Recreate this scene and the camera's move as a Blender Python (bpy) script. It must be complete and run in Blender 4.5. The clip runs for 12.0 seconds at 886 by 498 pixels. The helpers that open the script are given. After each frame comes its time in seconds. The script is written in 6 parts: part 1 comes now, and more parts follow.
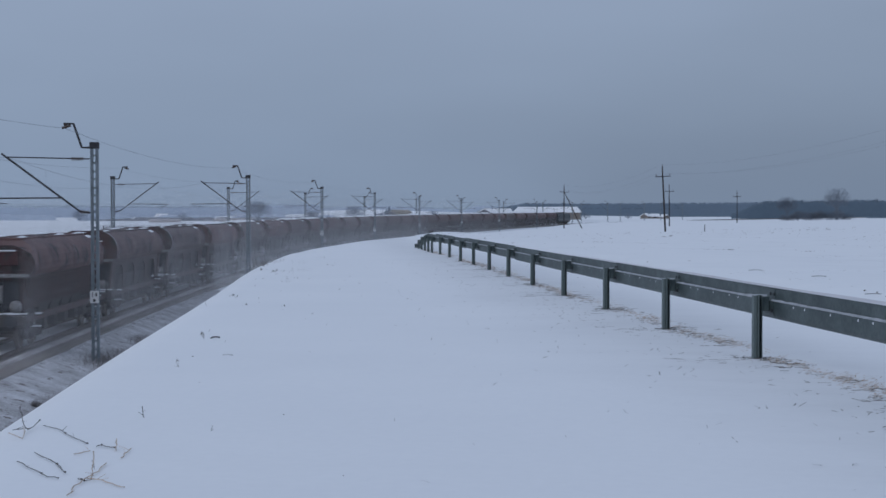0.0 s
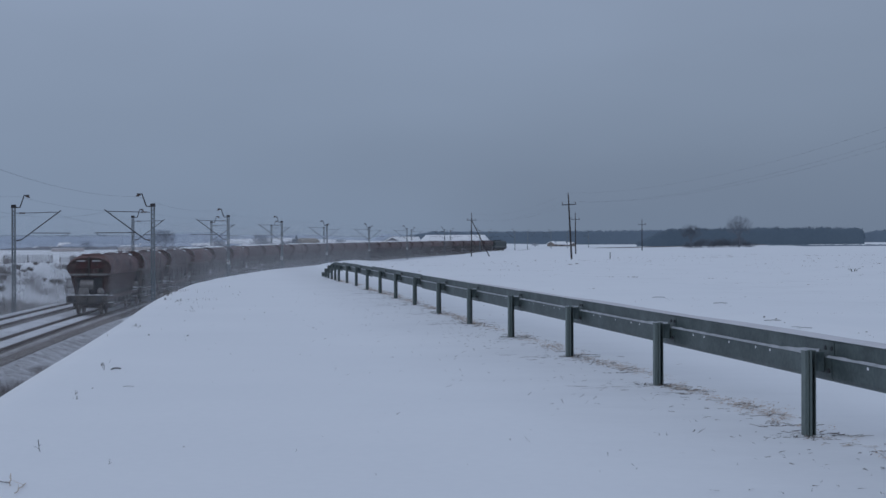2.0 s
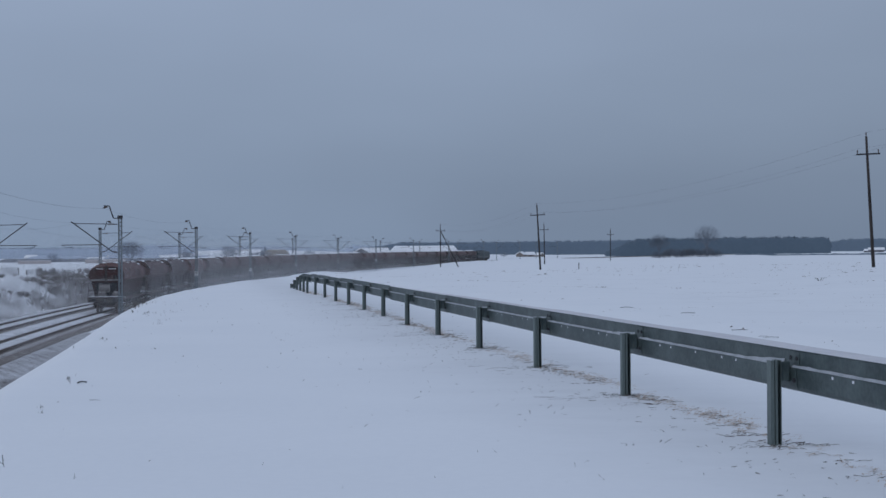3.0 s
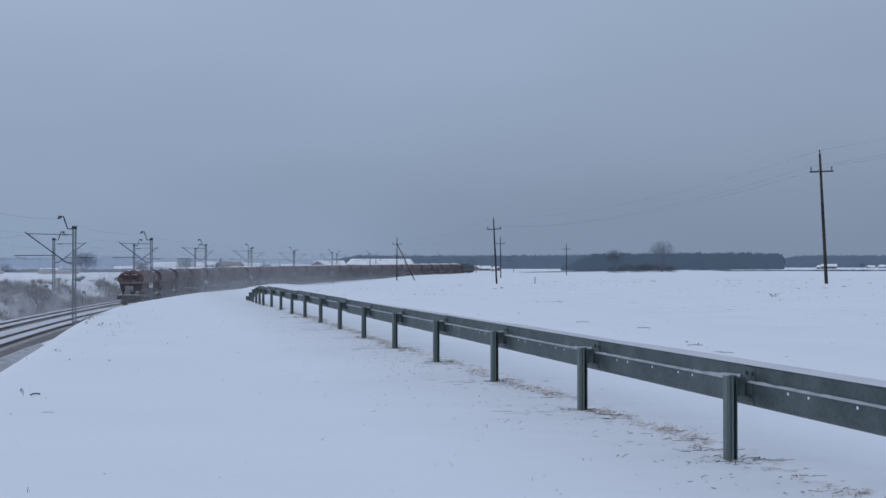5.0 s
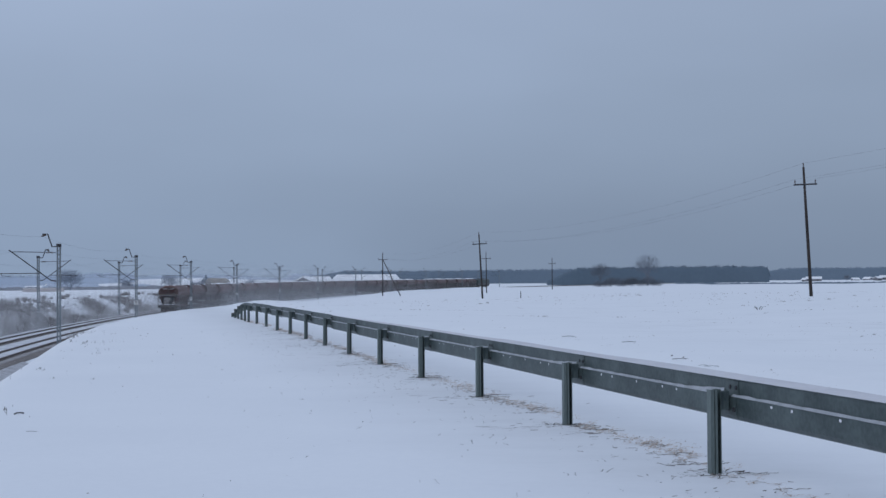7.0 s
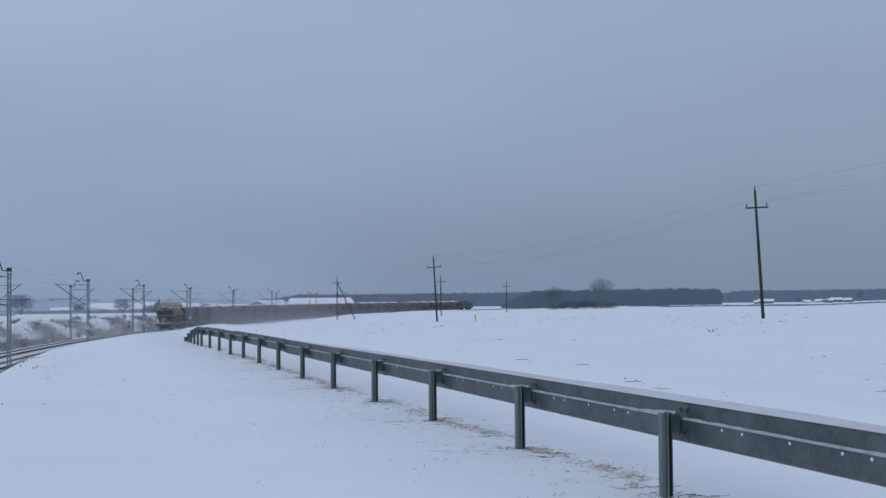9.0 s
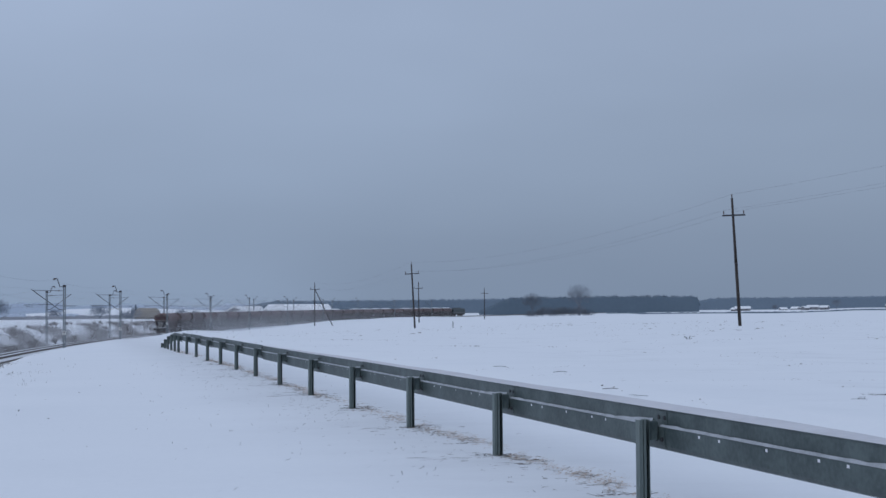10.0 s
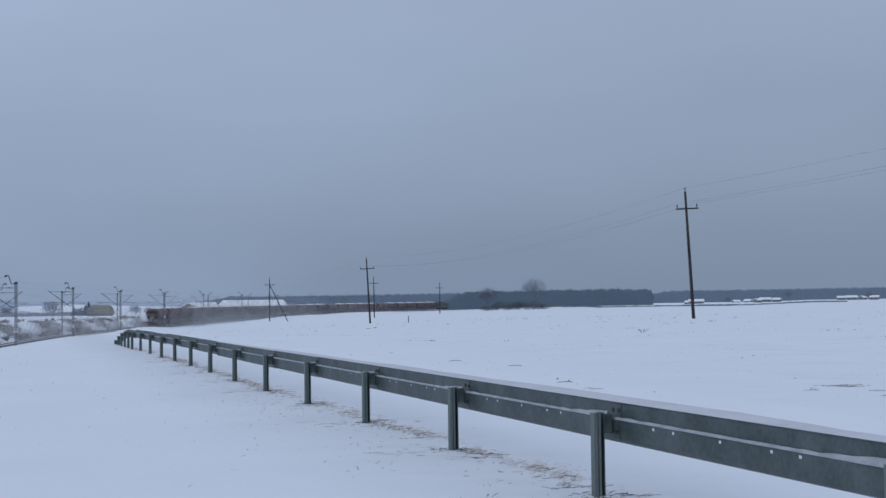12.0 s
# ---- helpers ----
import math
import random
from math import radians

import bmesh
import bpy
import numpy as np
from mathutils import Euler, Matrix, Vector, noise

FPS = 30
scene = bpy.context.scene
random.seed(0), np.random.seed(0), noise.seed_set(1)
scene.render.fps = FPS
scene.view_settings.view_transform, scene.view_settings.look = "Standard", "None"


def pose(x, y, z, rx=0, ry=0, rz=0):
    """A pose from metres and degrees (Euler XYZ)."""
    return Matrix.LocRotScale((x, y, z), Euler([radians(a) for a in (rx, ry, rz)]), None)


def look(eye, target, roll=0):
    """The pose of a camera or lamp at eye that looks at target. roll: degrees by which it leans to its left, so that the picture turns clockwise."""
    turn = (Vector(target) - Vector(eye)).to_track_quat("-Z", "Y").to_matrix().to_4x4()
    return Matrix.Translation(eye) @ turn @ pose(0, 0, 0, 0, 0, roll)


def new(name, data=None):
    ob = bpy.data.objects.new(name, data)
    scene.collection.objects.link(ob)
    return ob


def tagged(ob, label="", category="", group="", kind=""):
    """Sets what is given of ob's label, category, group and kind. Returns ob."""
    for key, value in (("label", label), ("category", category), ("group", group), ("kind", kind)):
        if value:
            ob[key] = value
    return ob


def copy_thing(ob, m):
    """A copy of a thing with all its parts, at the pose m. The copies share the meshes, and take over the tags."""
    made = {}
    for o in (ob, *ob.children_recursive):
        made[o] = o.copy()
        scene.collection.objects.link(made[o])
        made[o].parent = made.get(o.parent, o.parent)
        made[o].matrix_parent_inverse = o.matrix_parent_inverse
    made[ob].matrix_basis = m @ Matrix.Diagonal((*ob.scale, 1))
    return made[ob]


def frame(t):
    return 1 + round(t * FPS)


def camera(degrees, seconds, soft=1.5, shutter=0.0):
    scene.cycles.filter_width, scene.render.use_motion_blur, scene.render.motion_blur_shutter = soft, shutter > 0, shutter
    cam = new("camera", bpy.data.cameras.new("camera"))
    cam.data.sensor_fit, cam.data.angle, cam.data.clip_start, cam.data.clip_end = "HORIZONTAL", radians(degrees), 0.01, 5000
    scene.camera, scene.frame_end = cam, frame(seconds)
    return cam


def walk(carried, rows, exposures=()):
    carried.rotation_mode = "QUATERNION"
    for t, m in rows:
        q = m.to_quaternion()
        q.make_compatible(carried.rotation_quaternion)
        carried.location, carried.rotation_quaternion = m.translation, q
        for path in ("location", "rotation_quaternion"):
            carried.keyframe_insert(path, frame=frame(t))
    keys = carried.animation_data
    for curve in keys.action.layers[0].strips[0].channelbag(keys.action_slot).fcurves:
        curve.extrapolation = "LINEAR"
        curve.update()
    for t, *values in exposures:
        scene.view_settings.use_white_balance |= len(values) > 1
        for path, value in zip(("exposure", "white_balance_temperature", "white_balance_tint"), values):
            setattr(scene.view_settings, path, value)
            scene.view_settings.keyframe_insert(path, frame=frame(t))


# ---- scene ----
cam = camera(35.0, 12.0, soft=1.5, shutter=0.4)
EYE = 1.6
TILT = 0.852
# seconds, yaw to the right, pitch, roll, and the eye's small sway: the camera is held on the bank and pans after the train
TURNS = [
    (0.0, -6.999, -2.254, -0.072, -0.049, 0.0, -0.019), (0.5, -6.022, -1.919, -0.201, -0.043, 0.0, -0.007),
    (1.0, -5.423, -1.448, -0.09, -0.023, -0.003, -0.011), (1.5, -4.211, -1.221, -0.147, -0.011, -0.004, -0.012),
    (2.0, -3.248, -1.114, -0.201, -0.002, 0.0, -0.011), (2.5, -2.636, -0.934, -0.244, 0.001, 0.0, -0.008),
    (3.0, -1.986, -0.682, -0.435, 0.018, 0.0, -0.003), (5.0, -0.206, -0.141, -0.004, -0.003, 0.002, -0.001),
    (5.5, 0.0, 0.0, 0.0, 0.0, 0.0, 0.0), (6.0, 0.123, 0.157, -0.105, 0.002, -0.006, 0.004),
    (6.5, 0.174, 0.323, -0.298, 0.009, -0.009, 0.005), (8.5, 1.67, 1.091, -0.537, 0.037, -0.009, 0.014),
    (9.0, 2.236, 1.403, -0.542, 0.041, -0.005, 0.014), (9.5, 2.736, 1.578, -0.336, 0.038, -0.006, 0.014),
    (10.0, 3.138, 1.666, -0.416, 0.038, -0.005, 0.015), (10.5, 3.57, 1.623, -0.759, 0.041, 0.0, 0.014),
    (11.0, 3.999, 1.51, -0.775, 0.041, -0.002, 0.014), (11.5, 4.411, 1.471, -0.799, 0.041, 0.0, 0.012),
    (12.0, 4.97, 1.428, -0.801, 0.043, 0.002, 0.014),
]


def aimed(yaw, pitch, roll, *sway):
    a, b = radians(yaw), radians(pitch + TILT)
    way = Vector((math.sin(a) * math.cos(b), math.cos(a) * math.cos(b), math.sin(b)))
    eye = Vector((0, 0, EYE)) + Vector(sway)
    return look(eye, eye + way, roll)


EXPOSURES = [(0.0, -0.2), (0.5, -0.33), (1.0, -0.45), (1.5, -0.44), (2.0, -0.37), (2.5, -0.26), (3.0, -0.23), (5.0, 0.0), (12.0, 0.0)]
walk(cam, [(t, aimed(*a)) for t, *a in TURNS], EXPOSURES)

# ---- sky and sun ----
world = bpy.data.worlds.new("overcast_sky")
scene.world = world
world.use_nodes = True


def build_sky():
    t = world.node_tree
    t.nodes.clear()
    out = t.nodes.new("ShaderNodeOutputWorld")
    bg = t.nodes.new("ShaderNodeBackground")
    sky = t.nodes.new("ShaderNodeTexSky")
    sky.sky_type = "NISHITA"
    sky.sun_disc = False
    sky.sun_elevation = radians(22)
    sky.sun_rotation = radians(-120)
    sky.air_density, sky.dust_density = 1.5, 3.0
    dim = t.nodes.new("ShaderNodeMix")
    dim.data_type, dim.blend_type = "RGBA", "MULTIPLY"
    dim.inputs[0].default_value = 1.0
    dim.inputs[7].default_value = (0.08, 0.08, 0.08, 1)
    t.links.new(sky.outputs[0], dim.inputs[6])
    co = t.nodes.new("ShaderNodeTexCoord")
    sep = t.nodes.new("ShaderNodeSeparateXYZ")
    t.links.new(co.outputs["Generated"], sep.inputs[0])
    ramp = t.nodes.new("ShaderNodeValToRGB")
    e = ramp.color_ramp.elements
    e[0].position, e[0].color = 0.0, (0.240, 0.318, 0.450, 1)
    e[1].position, e[1].color = 1.0, (0.50, 0.59, 0.78, 1)
    for p, c in ((0.05, (0.242, 0.320, 0.455, 1)), (0.2, (0.315, 0.395, 0.550, 1)), (0.5, (0.40, 0.49, 0.67, 1))):
        n = e.new(p)
        n.color = c
    t.links.new(sep.outputs[2], ramp.inputs[0])
    stretch = t.nodes.new("ShaderNodeMapping")
    stretch.inputs["Scale"].default_value = (2.2, 2.2, 6.0)
    t.links.new(co.outputs["Generated"], stretch.inputs[0])
    cloud = t.nodes.new("ShaderNodeTexNoise")
    cloud.inputs["Scale"].default_value = 1.6
    cloud.inputs["Detail"].default_value = 3.0
    cloud.inputs["Roughness"].default_value = 0.45
    t.links.new(stretch.outputs[0], cloud.inputs["Vector"])
    span = t.nodes.new("ShaderNodeMapRange")
    span.inputs["From Min"].default_value, span.inputs["From Max"].default_value = 0.3, 0.7
    span.inputs["To Min"].default_value, span.inputs["To Max"].default_value = 0.95, 1.05
    t.links.new(cloud.outputs[0], span.inputs[0])
    glow = t.nodes.new("ShaderNodeMapRange")
    glow.inputs["From Min"].default_value, glow.inputs["From Max"].default_value = -0.5, 0.4
    glow.inputs["To Min"].default_value, glow.inputs["To Max"].default_value = 1.18, 0.94
    t.links.new(sep.outputs[0], glow.inputs[0])
    veil = t.nodes.new("ShaderNodeMath")
    veil.operation = "MULTIPLY"
    t.links.new(span.outputs[0], veil.inputs[0])
    t.links.new(glow.outputs[0], veil.inputs[1])
    # a low darker cloud bank over the woods ahead
    low = t.nodes.new("ShaderNodeMapRange")
    low.interpolation_type = "SMOOTHSTEP"
    low.inputs["From Min"].default_value, low.inputs["From Max"].default_value = 0.015, 0.105
    low.inputs["To Min"].default_value, low.inputs["To Max"].default_value = 0.895, 1.0
    t.links.new(sep.outputs[2], low.inputs[0])
    right = t.nodes.new("ShaderNodeMapRange")
    right.interpolation_type = "SMOOTHSTEP"
    right.inputs["From Min"].default_value, right.inputs["From Max"].default_value = -0.08, 0.03
    t.links.new(sep.outputs[0], right.inputs[0])
    bank = t.nodes.new("ShaderNodeMix")
    bank.inputs[2].default_value = 1.0
    t.links.new(right.outputs[0], bank.inputs[0])
    t.links.new(low.outputs[0], bank.inputs[3])
    both = t.nodes.new("ShaderNodeMath")
    both.operation = "MULTIPLY"
    t.links.new(veil.outputs[0], both.inputs[0])
    t.links.new(bank.outputs[0], both.inputs[1])
    lit = t.nodes.new("ShaderNodeMix")
    lit.data_type, lit.blend_type = "RGBA", "MULTIPLY"
    lit.inputs[0].default_value = 1.0
    t.links.new(ramp.outputs[0], lit.inputs[6])
    t.links.new(both.outputs[0], lit.inputs[7])
    mix = t.nodes.new("ShaderNodeMix")
    mix.data_type = "RGBA"
    mix.inputs[0].default_value = 0.93
    t.links.new(dim.outputs[2], mix.inputs[6])
    t.links.new(lit.outputs[2], mix.inputs[7])
    t.links.new(mix.outputs[2], bg.inputs[0])
    bg.inputs[1].default_value = 1.0
    t.links.new(bg.outputs[0], out.inputs[0])


build_sky()
sun_data = bpy.data.lights.new("sun", "SUN")
sun_data.energy, sun_data.angle, sun_data.color = 0.3, radians(40), (1.0, 0.96, 0.92)
sun = new("sun", sun_data)
sun.matrix_world = look((-60, -40, 60), (0, 30, 0))

# ---- materials ----
def material(name, dark, light, rough=0.8, coarse=2.0, fine=40.0, bump=0.2, metal=0.0, each=0.0, tint=0.0, stretch=(1, 1, 1), fleck=None, fleck_at=0.62, depth=0.02):
    """Two colours mixed by noise at two scales, fine relief, and flecks of a third colour (rust, snow, dirt)."""
    m = bpy.data.materials.new(name)
    m.use_nodes = True
    t = m.node_tree
    b = t.nodes["Principled BSDF"]
    co = t.nodes.new("ShaderNodeTexCoord")
    mp = t.nodes.new("ShaderNodeMapping")
    mp.inputs["Scale"].default_value = stretch
    t.links.new(co.outputs["Object"], mp.inputs[0])
    a = t.nodes.new("ShaderNodeTexNoise")
    a.inputs["Scale"].default_value, a.inputs["Detail"].default_value = coarse, 5
    f = t.nodes.new("ShaderNodeTexNoise")
    f.inputs["Scale"].default_value, f.inputs["Detail"].default_value = fine, 4
    for n in (a, f):
        t.links.new(mp.outputs[0], n.inputs["Vector"])
    both = t.nodes.new("ShaderNodeMix")
    both.inputs[0].default_value = 0.4
    t.links.new(a.outputs[0], both.inputs[2])
    t.links.new(f.outputs[0], both.inputs[3])
    span = t.nodes.new("ShaderNodeMapRange")
    span.inputs["From Min"].default_value, span.inputs["From Max"].default_value = 0.36, 0.64
    t.links.new(both.outputs[0], span.inputs[0])
    mix = t.nodes.new("ShaderNodeMix")
    mix.data_type = "RGBA"
    mix.inputs[6].default_value, mix.inputs[7].default_value = (*dark, 1), (*light, 1)
    t.links.new(span.outputs[0], mix.inputs[0])
    colour = mix.outputs[2]
    if fleck:
        g = t.nodes.new("ShaderNodeTexNoise")
        g.inputs["Scale"].default_value, g.inputs["Detail"].default_value = coarse * 2.7, 6
        t.links.new(mp.outputs[0], g.inputs["Vector"])
        edge = t.nodes.new("ShaderNodeMapRange")
        edge.inputs["From Min"].default_value, edge.inputs["From Max"].default_value = fleck_at, fleck_at + 0.06
        t.links.new(g.outputs[0], edge.inputs[0])
        over = t.nodes.new("ShaderNodeMix")
        over.data_type = "RGBA"
        over.inputs[7].default_value = (*fleck, 1)
        t.links.new(edge.outputs[0], over.inputs[0])
        t.links.new(colour, over.inputs[6])
        colour = over.outputs[2]
    if each:
        info = t.nodes.new("ShaderNodeObjectInfo")
        vary = t.nodes.new("ShaderNodeMapRange")
        vary.inputs["To Min"].default_value, vary.inputs["To Max"].default_value = 1 - each, 1 + each
        t.links.new(info.outputs["Random"], vary.inputs[0])
        hsv = t.nodes.new("ShaderNodeHueSaturation")
        t.links.new(vary.outputs[0], hsv.inputs["Value"])
        if tint:
            swap = t.nodes.new("ShaderNodeMath")
            swap.operation = "MULTIPLY"
            swap.inputs[1].default_value = 7.31
            part_of = t.nodes.new("ShaderNodeMath")
            part_of.operation = "FRACT"
            sat = t.nodes.new("ShaderNodeMapRange")
            sat.inputs["To Min"].default_value, sat.inputs["To Max"].default_value = 1 - tint, 1 + 0.5 * tint
            t.links.new(info.outputs["Random"], swap.inputs[0])
            t.links.new(swap.outputs[0], part_of.inputs[0])
            t.links.new(part_of.outputs[0], sat.inputs[0])
            t.links.new(sat.outputs[0], hsv.inputs["Saturation"])
        t.links.new(colour, hsv.inputs["Color"])
        colour = hsv.outputs[0]
    t.links.new(colour, b.inputs["Base Color"])
    b.inputs["Roughness"].default_value, b.inputs["Metallic"].default_value = rough, metal
    if bump:
        bp = t.nodes.new("ShaderNodeBump")
        bp.inputs["Strength"].default_value, bp.inputs["Distance"].default_value = bump, depth
        t.links.new(both.outputs[0], bp.inputs["Height"])
        t.links.new(bp.outputs[0], b.inputs["Normal"])
    return m


SNOW = material("snow", (0.830, 0.852, 0.876), (0.866, 0.886, 0.906), 0.75, 0.3, 12, 0.035, stretch=(0.8, 1, 1), depth=0.05)


def thin_streaks(m):
    """Long wind-swept streaks in which the snow lies thinner and the soil greys it."""
    t = m.node_tree
    b = t.nodes["Principled BSDF"]
    under = b.inputs["Base Color"].links[0].from_socket
    co = t.nodes.new("ShaderNodeTexCoord")
    mp = t.nodes.new("ShaderNodeMapping")
    mp.inputs["Rotation"].default_value = (0, 0, -0.25)
    mp.inputs["Scale"].default_value = (0.6, 1.3, 1)
    t.links.new(co.outputs["Object"], mp.inputs[0])
    wide = t.nodes.new("ShaderNodeTexNoise")
    wide.inputs["Scale"].default_value, wide.inputs["Detail"].default_value, wide.inputs["Roughness"].default_value = 0.5, 8, 0.68
    t.links.new(mp.outputs[0], wide.inputs["Vector"])
    edge = t.nodes.new("ShaderNodeMapRange")
    edge.inputs["From Min"].default_value, edge.inputs["From Max"].default_value = 0.53, 0.70
    edge.inputs["To Max"].default_value = 0.3
    t.links.new(wide.outputs[0], edge.inputs[0])
    # the ploughed field is blown thinner than the grassy bank
    out = t.nodes.new("ShaderNodeVectorMath")
    out.operation = "DOT_PRODUCT"
    out.inputs[1].default_value = (0.978, 0.208, 0)
    t.links.new(co.outputs["Object"], out.inputs[0])
    field = t.nodes.new("ShaderNodeMapRange")
    field.inputs["From Min"].default_value, field.inputs["From Max"].default_value = 10.5, 17.0
    field.inputs["To Min"].default_value, field.inputs["To Max"].default_value = 0.12, 1.0
    t.links.new(out.outputs["Value"], field.inputs[0])
    share = t.nodes.new("ShaderNodeMath")
    share.operation = "MULTIPLY"
    t.links.new(edge.outputs[0], share.inputs[0])
    t.links.new(field.outputs[0], share.inputs[1])
    # and a darker tint painted along the guardrail's foot imitates light falloff
    line = t.nodes.new("ShaderNodeMath")
    line.operation = "SUBTRACT"
    line.inputs[1].default_value = 4.5
    t.links.new(out.outputs["Value"], line.inputs[0])
    side = t.nodes.new("ShaderNodeMath")
    side.operation = "ABSOLUTE"
    t.links.new(line.outputs[0], side.inputs[0])
    foot = t.nodes.new("ShaderNodeMapRange")
    foot.interpolation_type = "SMOOTHSTEP"
    foot.inputs["From Min"].default_value, foot.inputs["From Max"].default_value = 0.3, 2.6
    foot.inputs["To Min"].default_value, foot.inputs["To Max"].default_value = 0.34, 0.0
    t.links.new(side.outputs[0], foot.inputs[0])
    patchy = t.nodes.new("ShaderNodeMapRange")
    patchy.inputs["From Min"].default_value, patchy.inputs["From Max"].default_value = 0.3, 0.65
    patchy.inputs["To Min"].default_value = 0.3
    t.links.new(wide.outputs[0], patchy.inputs[0])
    greying = t.nodes.new("ShaderNodeMath")
    greying.operation = "MULTIPLY"
    t.links.new(foot.outputs[0], greying.inputs[0])
    t.links.new(patchy.outputs[0], greying.inputs[1])
    total = t.nodes.new("ShaderNodeMath")
    t.links.new(share.outputs[0], total.inputs[0])
    t.links.new(greying.outputs[0], total.inputs[1])
    over = t.nodes.new("ShaderNodeMix")
    over.data_type = "RGBA"
    over.inputs[7].default_value = (0.545, 0.560, 0.585, 1)
    t.links.new(total.outputs[0], over.inputs[0])
    t.links.new(under, over.inputs[6])
    t.links.new(over.outputs[2], b.inputs["Base Color"])


thin_streaks(SNOW)
SNOW_LOOSE = material("loose_snow", (0.82, 0.84, 0.87), (0.88, 0.89, 0.90), 0.8, 5, 60, 0.3)
BALLAST = material("ballast", (0.14, 0.122, 0.114), (0.22, 0.195, 0.18), 0.95, 0.8, 14, 0.5, fleck=(0.30, 0.29, 0.29), fleck_at=0.62, depth=0.06)
RAIL_STEEL = material("rail_steel", (0.11, 0.085, 0.077), (0.18, 0.145, 0.13), 0.6, 3, 30, 0.2, metal=0.4)
GALVANISED = material("galvanised_steel", (0.036, 0.054, 0.055), (0.099, 0.130, 0.129), 0.5, 4, 38, 0.05, metal=0.15, stretch=(0.7, 1, 0.6))
MAST_STEEL = material("mast_steel", (0.14, 0.17, 0.19), (0.235, 0.265, 0.285), 0.6, 3, 40, 0.1, metal=0.3, each=0.1)
DARK_STEEL = material("dark_steel", (0.03, 0.03, 0.035), (0.07, 0.07, 0.075), 0.6, 5, 50, 0.1, metal=0.4)
INSULATOR = material("insulator", (0.05, 0.035, 0.03), (0.09, 0.06, 0.05), 0.3, 8, 50, 0)
# brush colour raised to stand in for drifting snow haze
DARK_TWIG = material("dark_brush", (0.085, 0.073, 0.067), (0.17, 0.148, 0.136), 0.9, 3, 30, 0, each=0.25)
FENCE_GREY = material("weathered_slats", (0.17, 0.175, 0.19), (0.28, 0.285, 0.30), 0.9, 4, 40, 0.2, each=0.15)
POLE_WOOD = material("pole_wood", (0.022, 0.018, 0.017), (0.055, 0.045, 0.04), 0.85, 3, 50, 0.5, stretch=(1, 1, 0.08))
OXIDE_RED = material("oxide_red_paint", (0.052, 0.030, 0.028), (0.095, 0.047, 0.043), 0.7, 1.3, 24, 0.15, each=0.35, fleck=(0.045, 0.035, 0.032), fleck_at=0.52)
END_RED = material("end_red_paint", (0.062, 0.021, 0.020), (0.105, 0.031, 0.030), 0.7, 1.3, 24, 0.15, each=0.25, fleck=(0.05, 0.03, 0.028), fleck_at=0.55)
# the body's brown darkened to imitate shade where the side curves under
SHADE_BROWN = material("dark_lower_paint", (0.036, 0.019, 0.018), (0.066, 0.035, 0.033), 0.85, 1.2, 22, 0.15, fleck=(0.09, 0.075, 0.072), fleck_at=0.64)
SKIRT_BROWN = material("skirt_brown_paint", (0.060, 0.044, 0.043), (0.110, 0.083, 0.081), 0.85, 1.2, 22, 0.15, each=0.2, fleck=(0.12, 0.10, 0.10), fleck_at=0.66)
SIDE_BROWN = material("weathered_brown_paint", (0.108, 0.061, 0.058), (0.178, 0.108, 0.102), 0.75, 0.9, 20, 0.15, each=0.25, tint=0.35, stretch=(1, 1, 0.4), fleck=(0.05, 0.04, 0.04), fleck_at=0.55)
DUSTED = material("snow_dusted_paint", (0.085, 0.062, 0.058), (0.15, 0.118, 0.113), 0.85, 1.5, 24, 0.15, each=0.2)
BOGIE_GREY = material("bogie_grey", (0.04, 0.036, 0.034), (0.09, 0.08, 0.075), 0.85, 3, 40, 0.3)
PALE_PAINT = material("pale_worn_paint", (0.16, 0.15, 0.15), (0.27, 0.26, 0.255), 0.7, 4, 40, 0.1)
LOCO_GREEN = material("loco_green_paint", (0.011, 0.022, 0.023), (0.022, 0.038, 0.038), 0.45, 1.5, 30, 0.05)
GLASS_DARK = material("cab_glass", (0.015, 0.018, 0.02), (0.03, 0.034, 0.04), 0.08, 2, 10, 0)
SIGN_WHITE = material("sign_white", (0.62, 0.62, 0.62), (0.75, 0.75, 0.74), 0.5, 6, 60, 0)
SIGN_BLACK = material("sign_black", (0.02, 0.02, 0.02), (0.03, 0.03, 0.03), 0.5, 6, 60, 0)
STRAW = material("dry_straw", (0.31, 0.235, 0.18), (0.66, 0.54, 0.44), 0.9, 9, 60, 0)
STALK = material("dry_stalk", (0.08, 0.068, 0.058), (0.19, 0.16, 0.135), 0.9, 6, 60, 0)
DARK_STALK = material("dark_stalk", (0.035, 0.03, 0.028), (0.09, 0.078, 0.07), 0.9, 6, 60, 0)
TWIG = material("twig", (0.15, 0.14, 0.14), (0.30, 0.28, 0.275), 0.9, 3, 30, 0, each=0.2)
# distance haze is painted into these base colours, paler for farther woods
HAZE_GREY_TWIG = material("frosted_twig", (0.12, 0.135, 0.16), (0.17, 0.19, 0.22), 0.9, 1, 6, 0, each=0.2)
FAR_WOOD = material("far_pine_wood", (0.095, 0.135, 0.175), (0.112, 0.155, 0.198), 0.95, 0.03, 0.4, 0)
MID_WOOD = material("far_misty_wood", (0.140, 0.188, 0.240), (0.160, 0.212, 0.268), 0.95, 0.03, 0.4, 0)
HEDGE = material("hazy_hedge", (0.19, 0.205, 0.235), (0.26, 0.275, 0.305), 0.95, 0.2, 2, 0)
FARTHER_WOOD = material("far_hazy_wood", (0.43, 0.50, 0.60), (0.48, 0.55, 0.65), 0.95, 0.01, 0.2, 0)
